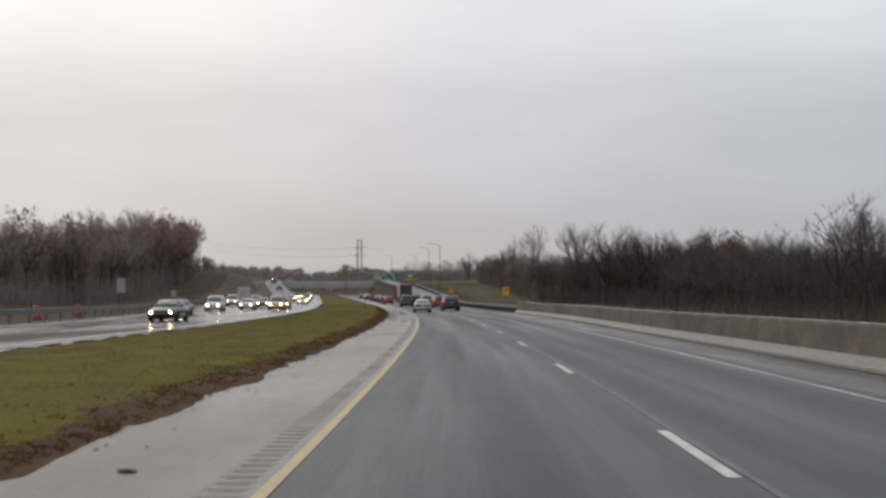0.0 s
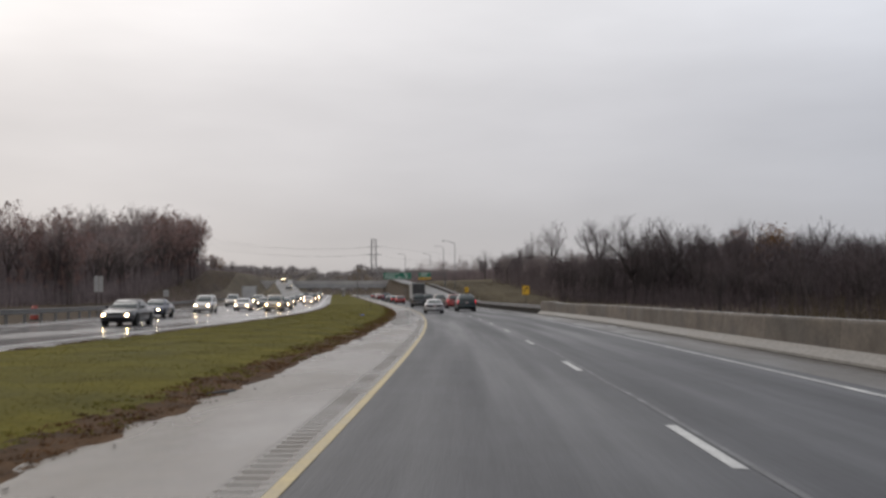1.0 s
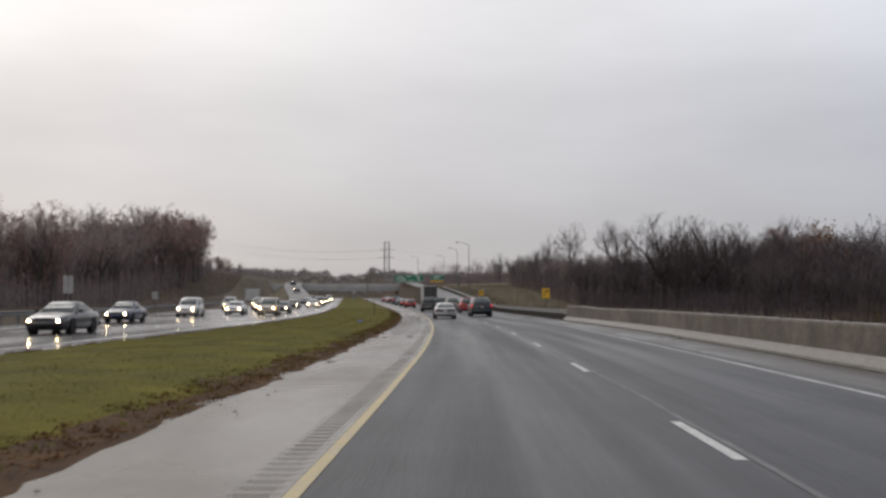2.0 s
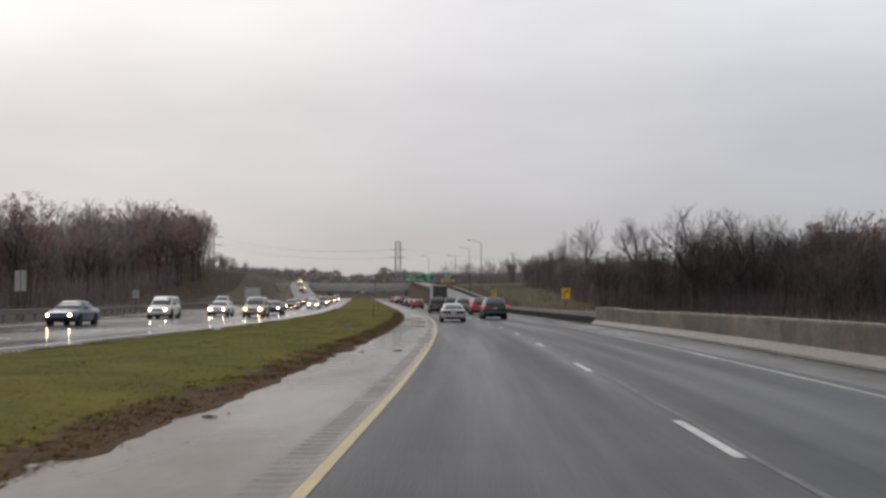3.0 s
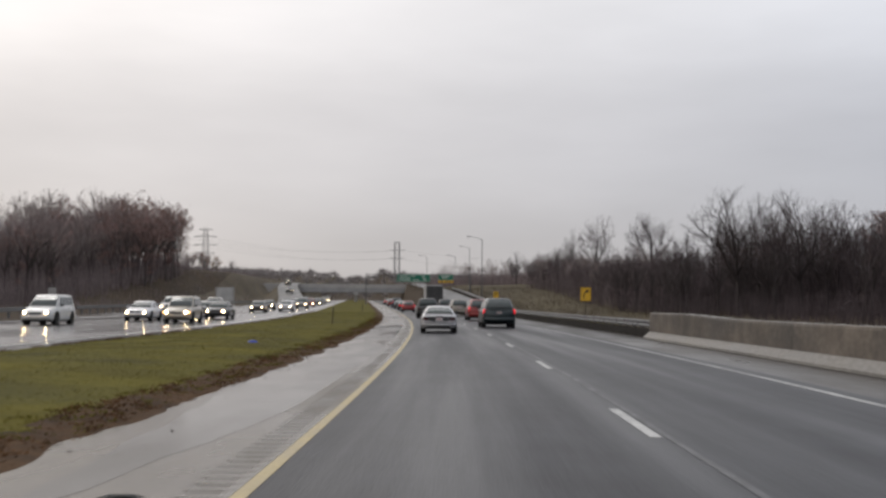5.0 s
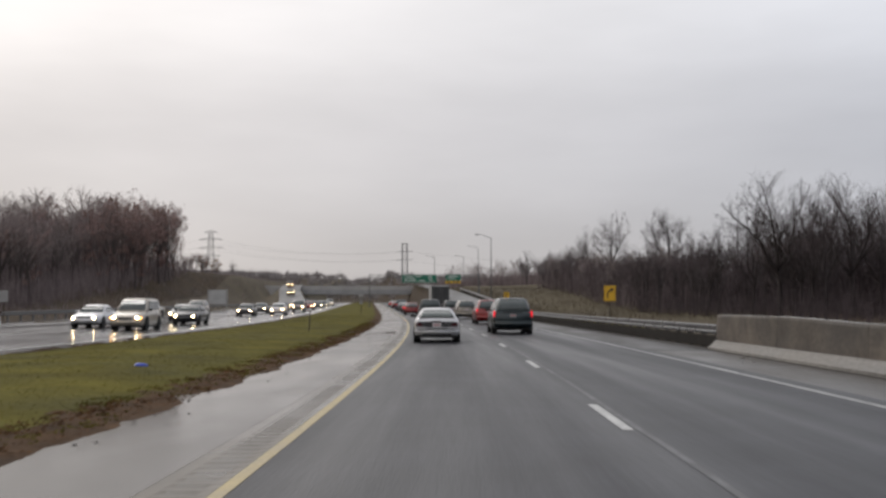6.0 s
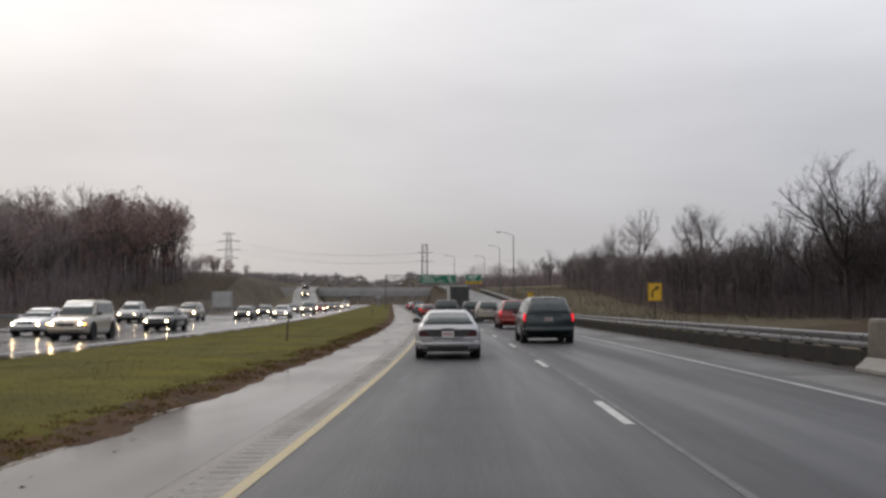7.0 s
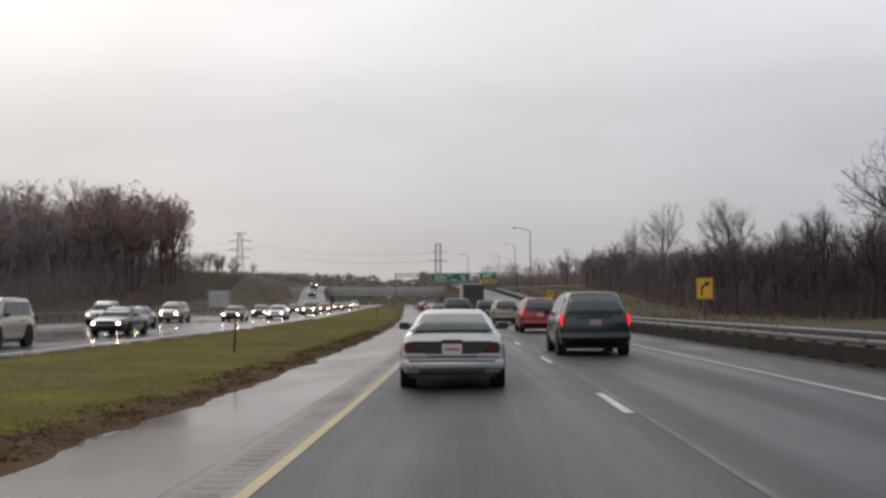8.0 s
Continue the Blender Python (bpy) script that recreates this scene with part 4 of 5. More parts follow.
def tree_meshes(seed, h, lean=0.05, fork=0.34, open_=0.5, limbs=5, splits=(4, 4, 3), twigs=5, leaf=0, thick=0.02, spread=0.26, dark=False, fine=0.013):
    """Meshes of trunk with limbs, of the fine crown, and of the leaves still hanging, for a tree of about height h."""
    r = random.Random(seed)
    TV, TF, CV, CF, LV, LF = [], [], [], [], [], []

    cz, rz = h * (fork + (1 - fork) * 0.46), h * (1 - fork) * 0.62

    def rv(k):
        return Vector((r.uniform(-k, k), r.uniform(-k, k), r.uniform(-k, k)))

    def grow(p, d, ln, rad, level):
        """One limb of two bent lengths, then its forks."""
        last = level == len(splits)
        V, F, n = (TV, TF, 5) if level < 2 else (CV, CF, 3)
        d2 = (d + rv(0.28) + Vector((0, 0, 0.14))).normalized()
        if level:
            for _ in range(3):
                e = p + (d + d2) * ln * 0.5
                if (e.x ** 2 + e.y ** 2) / (spread * h) ** 2 + ((e.z - cz) / rz) ** 2 < 1:
                    break
                ln *= 0.62
        mid = p + d * ln * 0.5
        end = mid + d2 * ln * 0.5
        if not last:
            tube(V, F, p, mid, rad, rad * 0.78, n)
            tube(V, F, mid, end, rad * 0.78, rad * 0.6, n)
        else:
            tube(V, F, p, end, rad, 0.0, n)
            for _ in range(twigs):
                q = p.lerp(mid, r.random()) if r.random() < 0.35 else mid.lerp(end, r.random())
                e = q + (d2 + rv(0.95) + Vector((0, 0, 0.15))).normalized() * ln * r.uniform(0.35, 0.8)
                wd = rv(1.0).normalized() * rad * 0.55
                k = len(CV)
                CV.extend((q - wd, q + wd, e))
                CF.append((k, k + 1, k + 2))
                if leaf and r.random() < leaf:
                    for _ in range(4):
                        c = q.lerp(e, r.random()) + rv(0.3)
                        x, y = rv(0.13), rv(0.13)
                        k = len(LV)
                        LV.extend((c - x, c + x, c + y))
                        LF.append((k, k + 1, k + 2))
            return
        for k in range(splits[level]):
            at_ = end if k < 2 else mid.lerp(end, r.random()) if k < 3 else p.lerp(mid, r.uniform(0.4, 1))
            e = (d2 + rv(0.72 if k < 2 else 0.95) + Vector((0, 0, 0.16))).normalized()
            grow(at_, e, ln * r.uniform(0.58, 0.8), max(rad * (0.52 if k < 2 else 0.4), fine), level + 1)

    p, d = Vector((0, 0, -0.5)), Vector((r.uniform(-lean, lean), r.uniform(-lean, lean), 1)).normalized()
    rad = h * thick
    for i in range(4):
        q = p + d * (h * fork + 0.5) / 4
        tube(TV, TF, p, q, rad * (1.2 - 0.12 * i), rad * (1.08 - 0.12 * i), 7)
        p, d = q, (d + rv(0.07)).normalized()
    ln = h * (1 - fork) * 0.40
    for i in range(limbs):
        a = i * 6.2832 / limbs + r.uniform(-0.5, 0.5)
        k = open_ * r.uniform(0.6, 1.25) if i else 0.08
        e = (Vector((math.cos(a) * k, math.sin(a) * k, 1))).normalized()
        grow(p - Vector((0, 0, r.uniform(0, h * 0.10) if i else 0)), e, ln * (r.uniform(0.82, 1.1) if i else 1.15), rad * (0.62 if i else 0.72), 0)
    for i in range(5):
        a = r.uniform(0, 6.28)
        z = h * fork * r.uniform(0.35, 0.95)
        grow(Vector((0, 0, z)), Vector((math.cos(a), math.sin(a), r.uniform(0.2, 0.7))).normalized(), ln * r.uniform(0.3, 0.55), rad * 0.22, 1)
    top = max(v.z for v in CV) / h
    for W_ in (TV, CV, LV):
        for v in W_:
            v *= 1 / top
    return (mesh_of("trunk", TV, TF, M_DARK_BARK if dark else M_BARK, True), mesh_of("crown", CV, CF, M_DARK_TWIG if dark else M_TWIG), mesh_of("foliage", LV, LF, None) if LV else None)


def tree_kind(label, category, group, leafmat, *a, **k):
    t, c, l = tree_meshes(*a, **k)
    root = thing("tree", Matrix.Translation((0, -60, -40)), label, category, group)
    child("trunk", t, root)
    child("crown", c, root, "fine bare branches")
    if l:
        l.materials.append(leafmat)
        child("foliage", l, root, "withered leaves still hanging")
    return root


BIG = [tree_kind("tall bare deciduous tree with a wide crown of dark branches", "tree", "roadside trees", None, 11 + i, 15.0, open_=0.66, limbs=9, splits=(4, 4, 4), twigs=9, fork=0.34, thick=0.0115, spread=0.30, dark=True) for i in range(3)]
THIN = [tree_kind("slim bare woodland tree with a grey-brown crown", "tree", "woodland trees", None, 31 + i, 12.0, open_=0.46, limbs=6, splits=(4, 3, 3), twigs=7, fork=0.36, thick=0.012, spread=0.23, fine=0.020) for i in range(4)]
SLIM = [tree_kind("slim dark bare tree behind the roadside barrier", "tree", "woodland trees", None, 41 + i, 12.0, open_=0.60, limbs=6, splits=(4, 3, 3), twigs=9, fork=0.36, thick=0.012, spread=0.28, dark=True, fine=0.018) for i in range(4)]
RUST = [tree_kind("woodland tree with withered russet leaves in its crown", "tree", "woodland trees", M_RUST, 51 + i, 13.0, open_=0.44, limbs=5, splits=(4, 3, 3), twigs=5, fork=0.38, leaf=0.55, thick=0.014) for i in range(3)]
OCHRE = [tree_kind("low tree holding a few ochre leaves", "tree", "woodland trees", M_OCHRE, 71, 9.0, open_=0.5, limbs=5, splits=(4, 3, 3), twigs=5, fork=0.25, leaf=0.5)]
SIZES = {id(o): h for group, h in ((BIG, 15.0), (THIN, 12.0), (SLIM, 12.0), (RUST, 13.0), (OCHRE, 9.0)) for o in group}


def plant(src, x, y, z, h, spin, wide=1.0):
    k = h / SIZES[id(src)]
    ob = copy_thing(src, pose(x, y, z, 0, 0, spin))
    ob.scale = (k * wide, k * wide, k)
    return ob


# the yellow line's place, for finding offsets of places given in metres
def land(x, y):
    s = y
    for _ in range(4):
        q = at(s, 0)
        a = heading(s)
        s += (y - q.y) * math.cos(a) - (x - q.x) * math.sin(a)
    q = at(s, 0)
    off = (x - q.x) * math.cos(heading(s)) + (y - q.y) * math.sin(heading(s))
    return q.z + ground_z(s, off)


rt = random.Random(17)
# single trees that stand out against the sky
for k, (x, y, top, wide) in enumerate(((26.6, 322, 24.6, 0.95), (37.4, 307, 24.0, 1.25), (21.0, 330, 21.5, 0.75), (24.6, 166, 13.8, 1.4), (29.0, 160, 13.2, 1.2), (27.4, 170, 13.4, 1.2), (32.5, 164, 12.6, 1.2),
                                       (52, 300, 20.5, 1.15), (61, 290, 18.5, 1.1), (36, 150, 12.0, 0.9), (34, 86, 9.6, 0.9), (38, 98, 9.8, 0.9), (42, 112, 11, 0.9))):
    z = land(x, y)
    plant(BIG[k % 3], x, y, z, top - z, rt.uniform(0, 360), wide)


def wood(n, s0, s1, front, depth, height, mix):
    for _ in range(n):
        s = rt.uniform(s0, s1)
        o = front(s) + (depth * rt.random() ** 1.4) * (1 if front(s) > 0 else -1)
        p = at(s, o)
        z = p.z + ground_z(s, o)
        h = height(s, o) * rt.uniform(0.78, 1.12)
        plant(rt.choice(mix), p.x, p.y, z - 0.1, h, rt.uniform(0, 360), rt.uniform(0.8, 1.25))


RIGHT_FRONT = lambda s: 22 + 10 * step(60, 165, s) + 6 * step(190, 320, s)
LEFT_FRONT = lambda s: -46 - 2 * step(60, 160, s)
RIGHT_H = lambda s, o: 5.3 + 4.3 * step(100, 152, s) - 1.4 * step(185, 260, s)
LEFT_H = lambda s, o: 12.8 + 4.0 * step(185, 300, s) - 1.5 * step(285, 330, s)
wood(5, 54, 68, lambda s: 25, 5, lambda s, o: 8.6, SLIM)
wood(76, 60, 212, RIGHT_FRONT, 13, RIGHT_H, SLIM)
# Farther stretch mixes in the paler kind, standing in for haze.
wood(52, 208, 335, RIGHT_FRONT, 13, RIGHT_H, THIN + SLIM * 2)
for k, (x, y, top) in enumerate(((43, 174, 12.4), (47, 180, 13.0), (51, 186, 12.6), (40, 168, 11.6))):
    plant(RUST[k % 3], x, y, land(x, y), top - land(x, y), rt.uniform(0, 360), 1.2)
plant(OCHRE[0], 37, 139, land(37, 139), 10.2 - land(37, 139), 40, 1.1)
wood(20, 335, 430, lambda s: 42, 20, lambda s, o: 10.0, SLIM * 3 + BIG[:1])
wood(84, 105, 318, LEFT_FRONT, 14, LEFT_H, THIN * 5 + RUST * 2)
wood(7, 146, 182, lambda s: -46, 7, lambda s, o: 12.8, RUST)
wood(16, 262, 322, lambda s: -46, 5, lambda s, o: 15.5, RUST)
wood(14, 330, 362, lambda s: -46, 14, lambda s, o: 4.6, THIN + RUST)
wood(24, 358, 430, lambda s: -47, 26, lambda s, o: 5.5, THIN * 3 + OCHRE)
for o in BIG + THIN + SLIM + RUST + OCHRE:
    for c in (*o.children_recursive, o):
        bpy.data.objects.remove(c)


def back_rows(name, label, n, s0, s1, front, depth, height, seed, crown=M_TWIG):
    """The trees further inside a wood, which nobody could count, as one mesh."""
    r = random.Random(seed)
    kinds = []
    for k in range(3):
        t, c, _ = tree_meshes(90 + k, 12.0, open_=0.42, limbs=4, splits=(3, 3, 2), twigs=8, fork=0.34, thick=0.012, spread=0.25, fine=0.030)
        V, F, base = [], [], 0
        for me in (t, c):
            V += [v.co.copy() for v in me.vertices]
            F += [[base + i for i in p.vertices] for p in me.polygons]
            base = len(V)
        kinds.append((np.array([tuple(v) for v in V]), F))
    AV, AF, base = [], [], 0
    for _ in range(n):
        V, F = r.choice(kinds)
        s = r.uniform(s0, s1)
        f = front(s)
        o = f + depth * r.random() * (1 if f > 0 else -1)
        p = at(s, o)
        k, a = height(s, o) * r.uniform(0.8, 1.12) / 12.0, r.uniform(0, 6.28)
        R = np.array([[math.cos(a), -math.sin(a), 0], [math.sin(a), math.cos(a), 0], [0, 0, 1]]) * k
        AV.append(V @ R.T + np.array((p.x, p.y, p.z + ground_z(s, o) - 0.1)))
        AF += [[base + i for i in f_] for f_ in F]
        base += len(V)
    me = bpy.data.meshes.new(name)
    me.from_pydata(np.concatenate(AV).tolist(), [], AF)
    me.materials.append(crown)
    return tagged(new(name, me), label, "woodland", kind="stuff")


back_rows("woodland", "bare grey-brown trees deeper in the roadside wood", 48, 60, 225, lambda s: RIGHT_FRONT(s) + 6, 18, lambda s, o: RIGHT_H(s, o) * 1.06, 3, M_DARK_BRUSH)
back_rows("woodland", "bare grey-brown trees deeper in the far-side wood", 40, 105, 318, lambda s: LEFT_FRONT(s) - 12, 18, lambda s, o: LEFT_H(s, o) * 1.02, 4)
back_rows("woodland", "bare trees on the bank beyond the ramp", 26, 340, 520, lambda s: 46, 55, lambda s, o: 10.5, 5)


back_rows("woodland", "hazy grey-brown wood on the rise beyond the ramp", 46, 438, 485, lambda s: 20, 62, lambda s, o: 9.5, 6)


def brush(name, label, n, s0, s1, front, depth, h, seed, wide=0.05, material=M_BRUSH, sprays=10, low=0.2):
    """A thicket of bare stems, too many to count."""
    r = random.Random(seed)
    V, F = [], []
    for _ in range(n):
        s = r.uniform(s0, s1)
        f = front(s)
        o = f + (depth * r.random()) * (1 if f > 0 else -1)
        p = at(s, o)
        p.z += ground_z(s, o) - 0.1
        hh = h(s) * r.uniform(low, 1.0) ** 0.6
        q = p + Vector((r.uniform(-.22, .22) * hh, r.uniform(-.22, .22) * hh, hh))
        m = p.lerp(q, 0.5) + Vector((r.uniform(-.08, .08), r.uniform(-.08, .08), 0)) * hh
        w = wide * r.uniform(0.5, 1.2)
        tube(V, F, p, m, w, w * 0.7, 3)
        tube(V, F, m, q, w * 0.7, 0, 3)
        for _ in range(sprays):
            t = p.lerp(q, r.uniform(0.25, 0.95))
            wd = Vector((r.uniform(-1, 1), r.uniform(-1, 1), r.uniform(-.4, .4))) * w * 0.5
            k = len(V)
            V.extend((t - wd, t + wd, t + Vector((r.uniform(-.5, .5), r.uniform(-.5, .5), r.uniform(0, .5))) * min(hh, 4.5) * 0.55))
            F.append((k, k + 1, k + 2))
    return tagged(new(name, mesh_of(name, V, F, material)), label, "undergrowth", kind="stuff")


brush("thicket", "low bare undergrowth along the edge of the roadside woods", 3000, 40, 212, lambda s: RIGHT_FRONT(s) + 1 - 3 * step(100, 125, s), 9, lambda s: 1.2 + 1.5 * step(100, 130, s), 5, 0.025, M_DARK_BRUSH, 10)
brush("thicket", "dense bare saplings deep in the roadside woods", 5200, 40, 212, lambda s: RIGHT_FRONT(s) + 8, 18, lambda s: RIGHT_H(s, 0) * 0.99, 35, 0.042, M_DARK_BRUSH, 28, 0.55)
# From here the brush material is paler, carrying some haze.
brush("thicket", "bare undergrowth where the roadside wood thins out", 4200, 205, 335, lambda s: RIGHT_FRONT(s) - 1, 30, lambda s: 7.5, 25, 0.05, M_MID_BRUSH, 14)
brush("thicket", "low bare undergrowth along the edge of the far-side woods", 4000, 95, 335, lambda s: LEFT_FRONT(s) + 2, 9, lambda s: 3.6 + 1.2 * step(150, 300, s), 6, 0.035, M_BRUSH, 14)
brush("thicket", "dense bare saplings deep in the far-side woods", 5200, 95, 335, lambda s: LEFT_FRONT(s) - 9, 18, lambda s: LEFT_H(s, 0) * 0.86, 36, 0.05, M_BRUSH, 24, 0.5)
brush("thicket", "bare scrub on the bank beyond the ramp", 4000, 300, 520, lambda s: 44, 60, lambda s: 6.0, 7, 0.08, M_BRUSH, 5)
brush("thicket", "low scrub on the dry bank by the entry ramp", 3600, 178, 430, lambda s: -34, 44, lambda s: 1.5, 8, 0.035, M_BRUSH, 7)
brush("thicket", "low bare brush under the wood beyond the ramp", 2600, 436, 490, lambda s: 19, 64, lambda s: 6.0, 21, 0.08, M_BRUSH, 5)
brush("dry_weeds", "dry weeds on the embankment of the exit ramp", 2200, 225, 405, lambda s: ramp_right_off(s) + 2.6, 9, lambda s: 0.9, 41, 0.03, M_WEED, 4)
brush("dry_weeds", "dry weeds on the steep side of the exit ramp", 1100, 225, 405, lambda s: ramp_right_off(s) - 4.4, 1.9, lambda s: 0.9, 43, 0.03, M_WEED, 6)
brush("dry_weeds", "dry tan grass on the verge behind the parapet", 1800, 40, 112, lambda s: 12, 11, lambda s: 0.5, 15, 0.02, M_WEED, 4)
brush("dry_weeds", "tall pale stalks at the edge of the roadside wood", 420, 46, 82, lambda s: 21, 3, lambda s: 2.2, 16, 0.022, M_WEED, 9)
brush("dry_weeds", "rough dry tan weeds on the grassy bank", 4500, 165, 345, lambda s: 13 + 3 * step(165, 300, s), 22, lambda s: 0.75, 12, 0.025, M_WEED, 4)


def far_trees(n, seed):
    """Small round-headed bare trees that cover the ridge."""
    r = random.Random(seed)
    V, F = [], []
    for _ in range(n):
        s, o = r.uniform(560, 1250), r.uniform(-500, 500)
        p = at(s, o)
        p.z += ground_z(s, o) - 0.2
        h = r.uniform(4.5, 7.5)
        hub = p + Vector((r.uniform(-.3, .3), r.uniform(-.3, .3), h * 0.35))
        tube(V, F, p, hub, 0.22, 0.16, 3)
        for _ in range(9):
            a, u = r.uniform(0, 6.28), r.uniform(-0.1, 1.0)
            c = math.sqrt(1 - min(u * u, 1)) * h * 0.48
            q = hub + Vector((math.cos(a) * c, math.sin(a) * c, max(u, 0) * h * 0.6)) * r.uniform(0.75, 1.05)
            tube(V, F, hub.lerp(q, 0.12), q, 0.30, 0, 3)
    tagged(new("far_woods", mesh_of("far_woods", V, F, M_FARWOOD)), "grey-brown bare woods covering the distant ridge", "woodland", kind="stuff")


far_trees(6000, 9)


# ---- vehicles ----
def loft(stations, n_side=1):
    """A smooth shell through cross sections: (y, half width, z low, z high, tuck) from tail to nose."""
    V, F = [], []
    for y, w, z0, z1, tuck in stations:
        h = z1 - z0
        ring = [(w * 0.90, z0), (w * 0.97, z0 + 0.10 * h), (w, z0 + 0.38 * h), (w * 0.995, z0 + 0.62 * h), (w * (1 - tuck * 0.45), z0 + 0.88 * h),
                (w * (1 - tuck), z0 + 0.965 * h), (w * (1 - tuck) * 0.82, z0 + h), (w * 0.4, z0 + h + 0.012)]
        pts = ring + [(-a, b) for a, b in reversed(ring)]
        V += [(a, y, b) for a, b in pts]
    k = 16
    for i in range(len(stations) - 1):
        for j in range(k):
            F.append((i * k + j, i * k + (j + 1) % k, (i + 1) * k + (j + 1) % k, (i + 1) * k + j))
    F += [tuple(range(k - 1, -1, -1)), tuple(range((len(stations) - 1) * k, len(stations) * k))]
    return V, F


def quad_plate(corners, thick, normal):
    """A thin pane through four corners."""
    n = Vector(normal).normalized() * thick
    c = [Vector(p) for p in corners]
    V = c + [p - n for p in c]
    F = [(0, 1, 2, 3), (7, 6, 5, 4)] + [(i, i + 4, (i + 1) % 4 + 4, (i + 1) % 4) for i in range(4)]
    return V, F


WHEELS = {}


def wheel(root, x, y, r, w):
    key = (round(r, 2), round(w, 2))
    if key not in WHEELS:
        V, F = [], []
        prof = [(r * 0.62, -w / 2), (r * 0.92, -w / 2), (r, -w * 0.36), (r, w * 0.36), (r * 0.92, w / 2), (r * 0.62, w / 2)]
        for i in range(20):
            a = 6.28318 * i / 20
            V += [(b, q * math.cos(a), q * math.sin(a)) for q, b in prof]
        for i in range(20):
            for j in range(5):
                F.append((i * 6 + j, i * 6 + j + 1, ((i + 1) % 20) * 6 + j + 1, ((i + 1) % 20) * 6 + j))
        tyre = mesh_of("tyre", V, F, M_RUBBER, True)
        bm = rod((-w * 0.42, 0, 0), (w * 0.42, 0, 0), r * 0.63, n=20)
        for i in range(5):
            a = 6.28318 * i / 5
            for sx in (-1, 1):
                rod((sx * w * 0.44, 0, 0), (sx * w * 0.44, math.cos(a) * r * 0.58, math.sin(a) * r * 0.58), r * 0.10, n=6, bm=bm)
        rm = bpy.data.meshes.new("rim")
        bm.to_mesh(rm)
        bm.free()
        rm.materials.append(M_RIM)
        WHEELS[key] = (tyre, rm)
    tyre, rm = WHEELS[key]
    hub = child("wheel", tyre, root, "", pose(x, y, r))
    child("rim", rm, hub)


SHAPES = {
    # length, width, height, belt, wheel radius, axle rear and front from the tail, then the roof line: tail of cabin, roof back, roof front, screen foot
    "sedan": (4.9, 1.84, 1.40, 0.93, 0.32, 1.05, 3.85, (0.55, 1.55, 2.55, 3.45), 0.97),
    "coupe": (4.6, 1.74, 1.30, 0.90, 0.31, 0.95, 3.55, (0.42, 1.22, 2.35, 3.30), 0.94),
    "minivan": (4.75, 1.96, 1.75, 1.10, 0.33, 0.85, 3.75, (0.06, 0.50, 2.95, 4.00), 1.10),
    "suv": (4.7, 1.85, 1.75, 1.06, 0.36, 0.90, 3.65, (0.10, 0.38, 2.60, 3.45), 1.06),
    "hatch": (4.2, 1.74, 1.47, 0.94, 0.31, 0.70, 3.35, (0.10, 0.75, 2.10, 3.10), 0.96),
    "pickup": (5.4, 1.98, 1.82, 1.10, 0.38, 1.15, 4.45, (1.95, 2.10, 3.25, 3.95), 1.10),
}


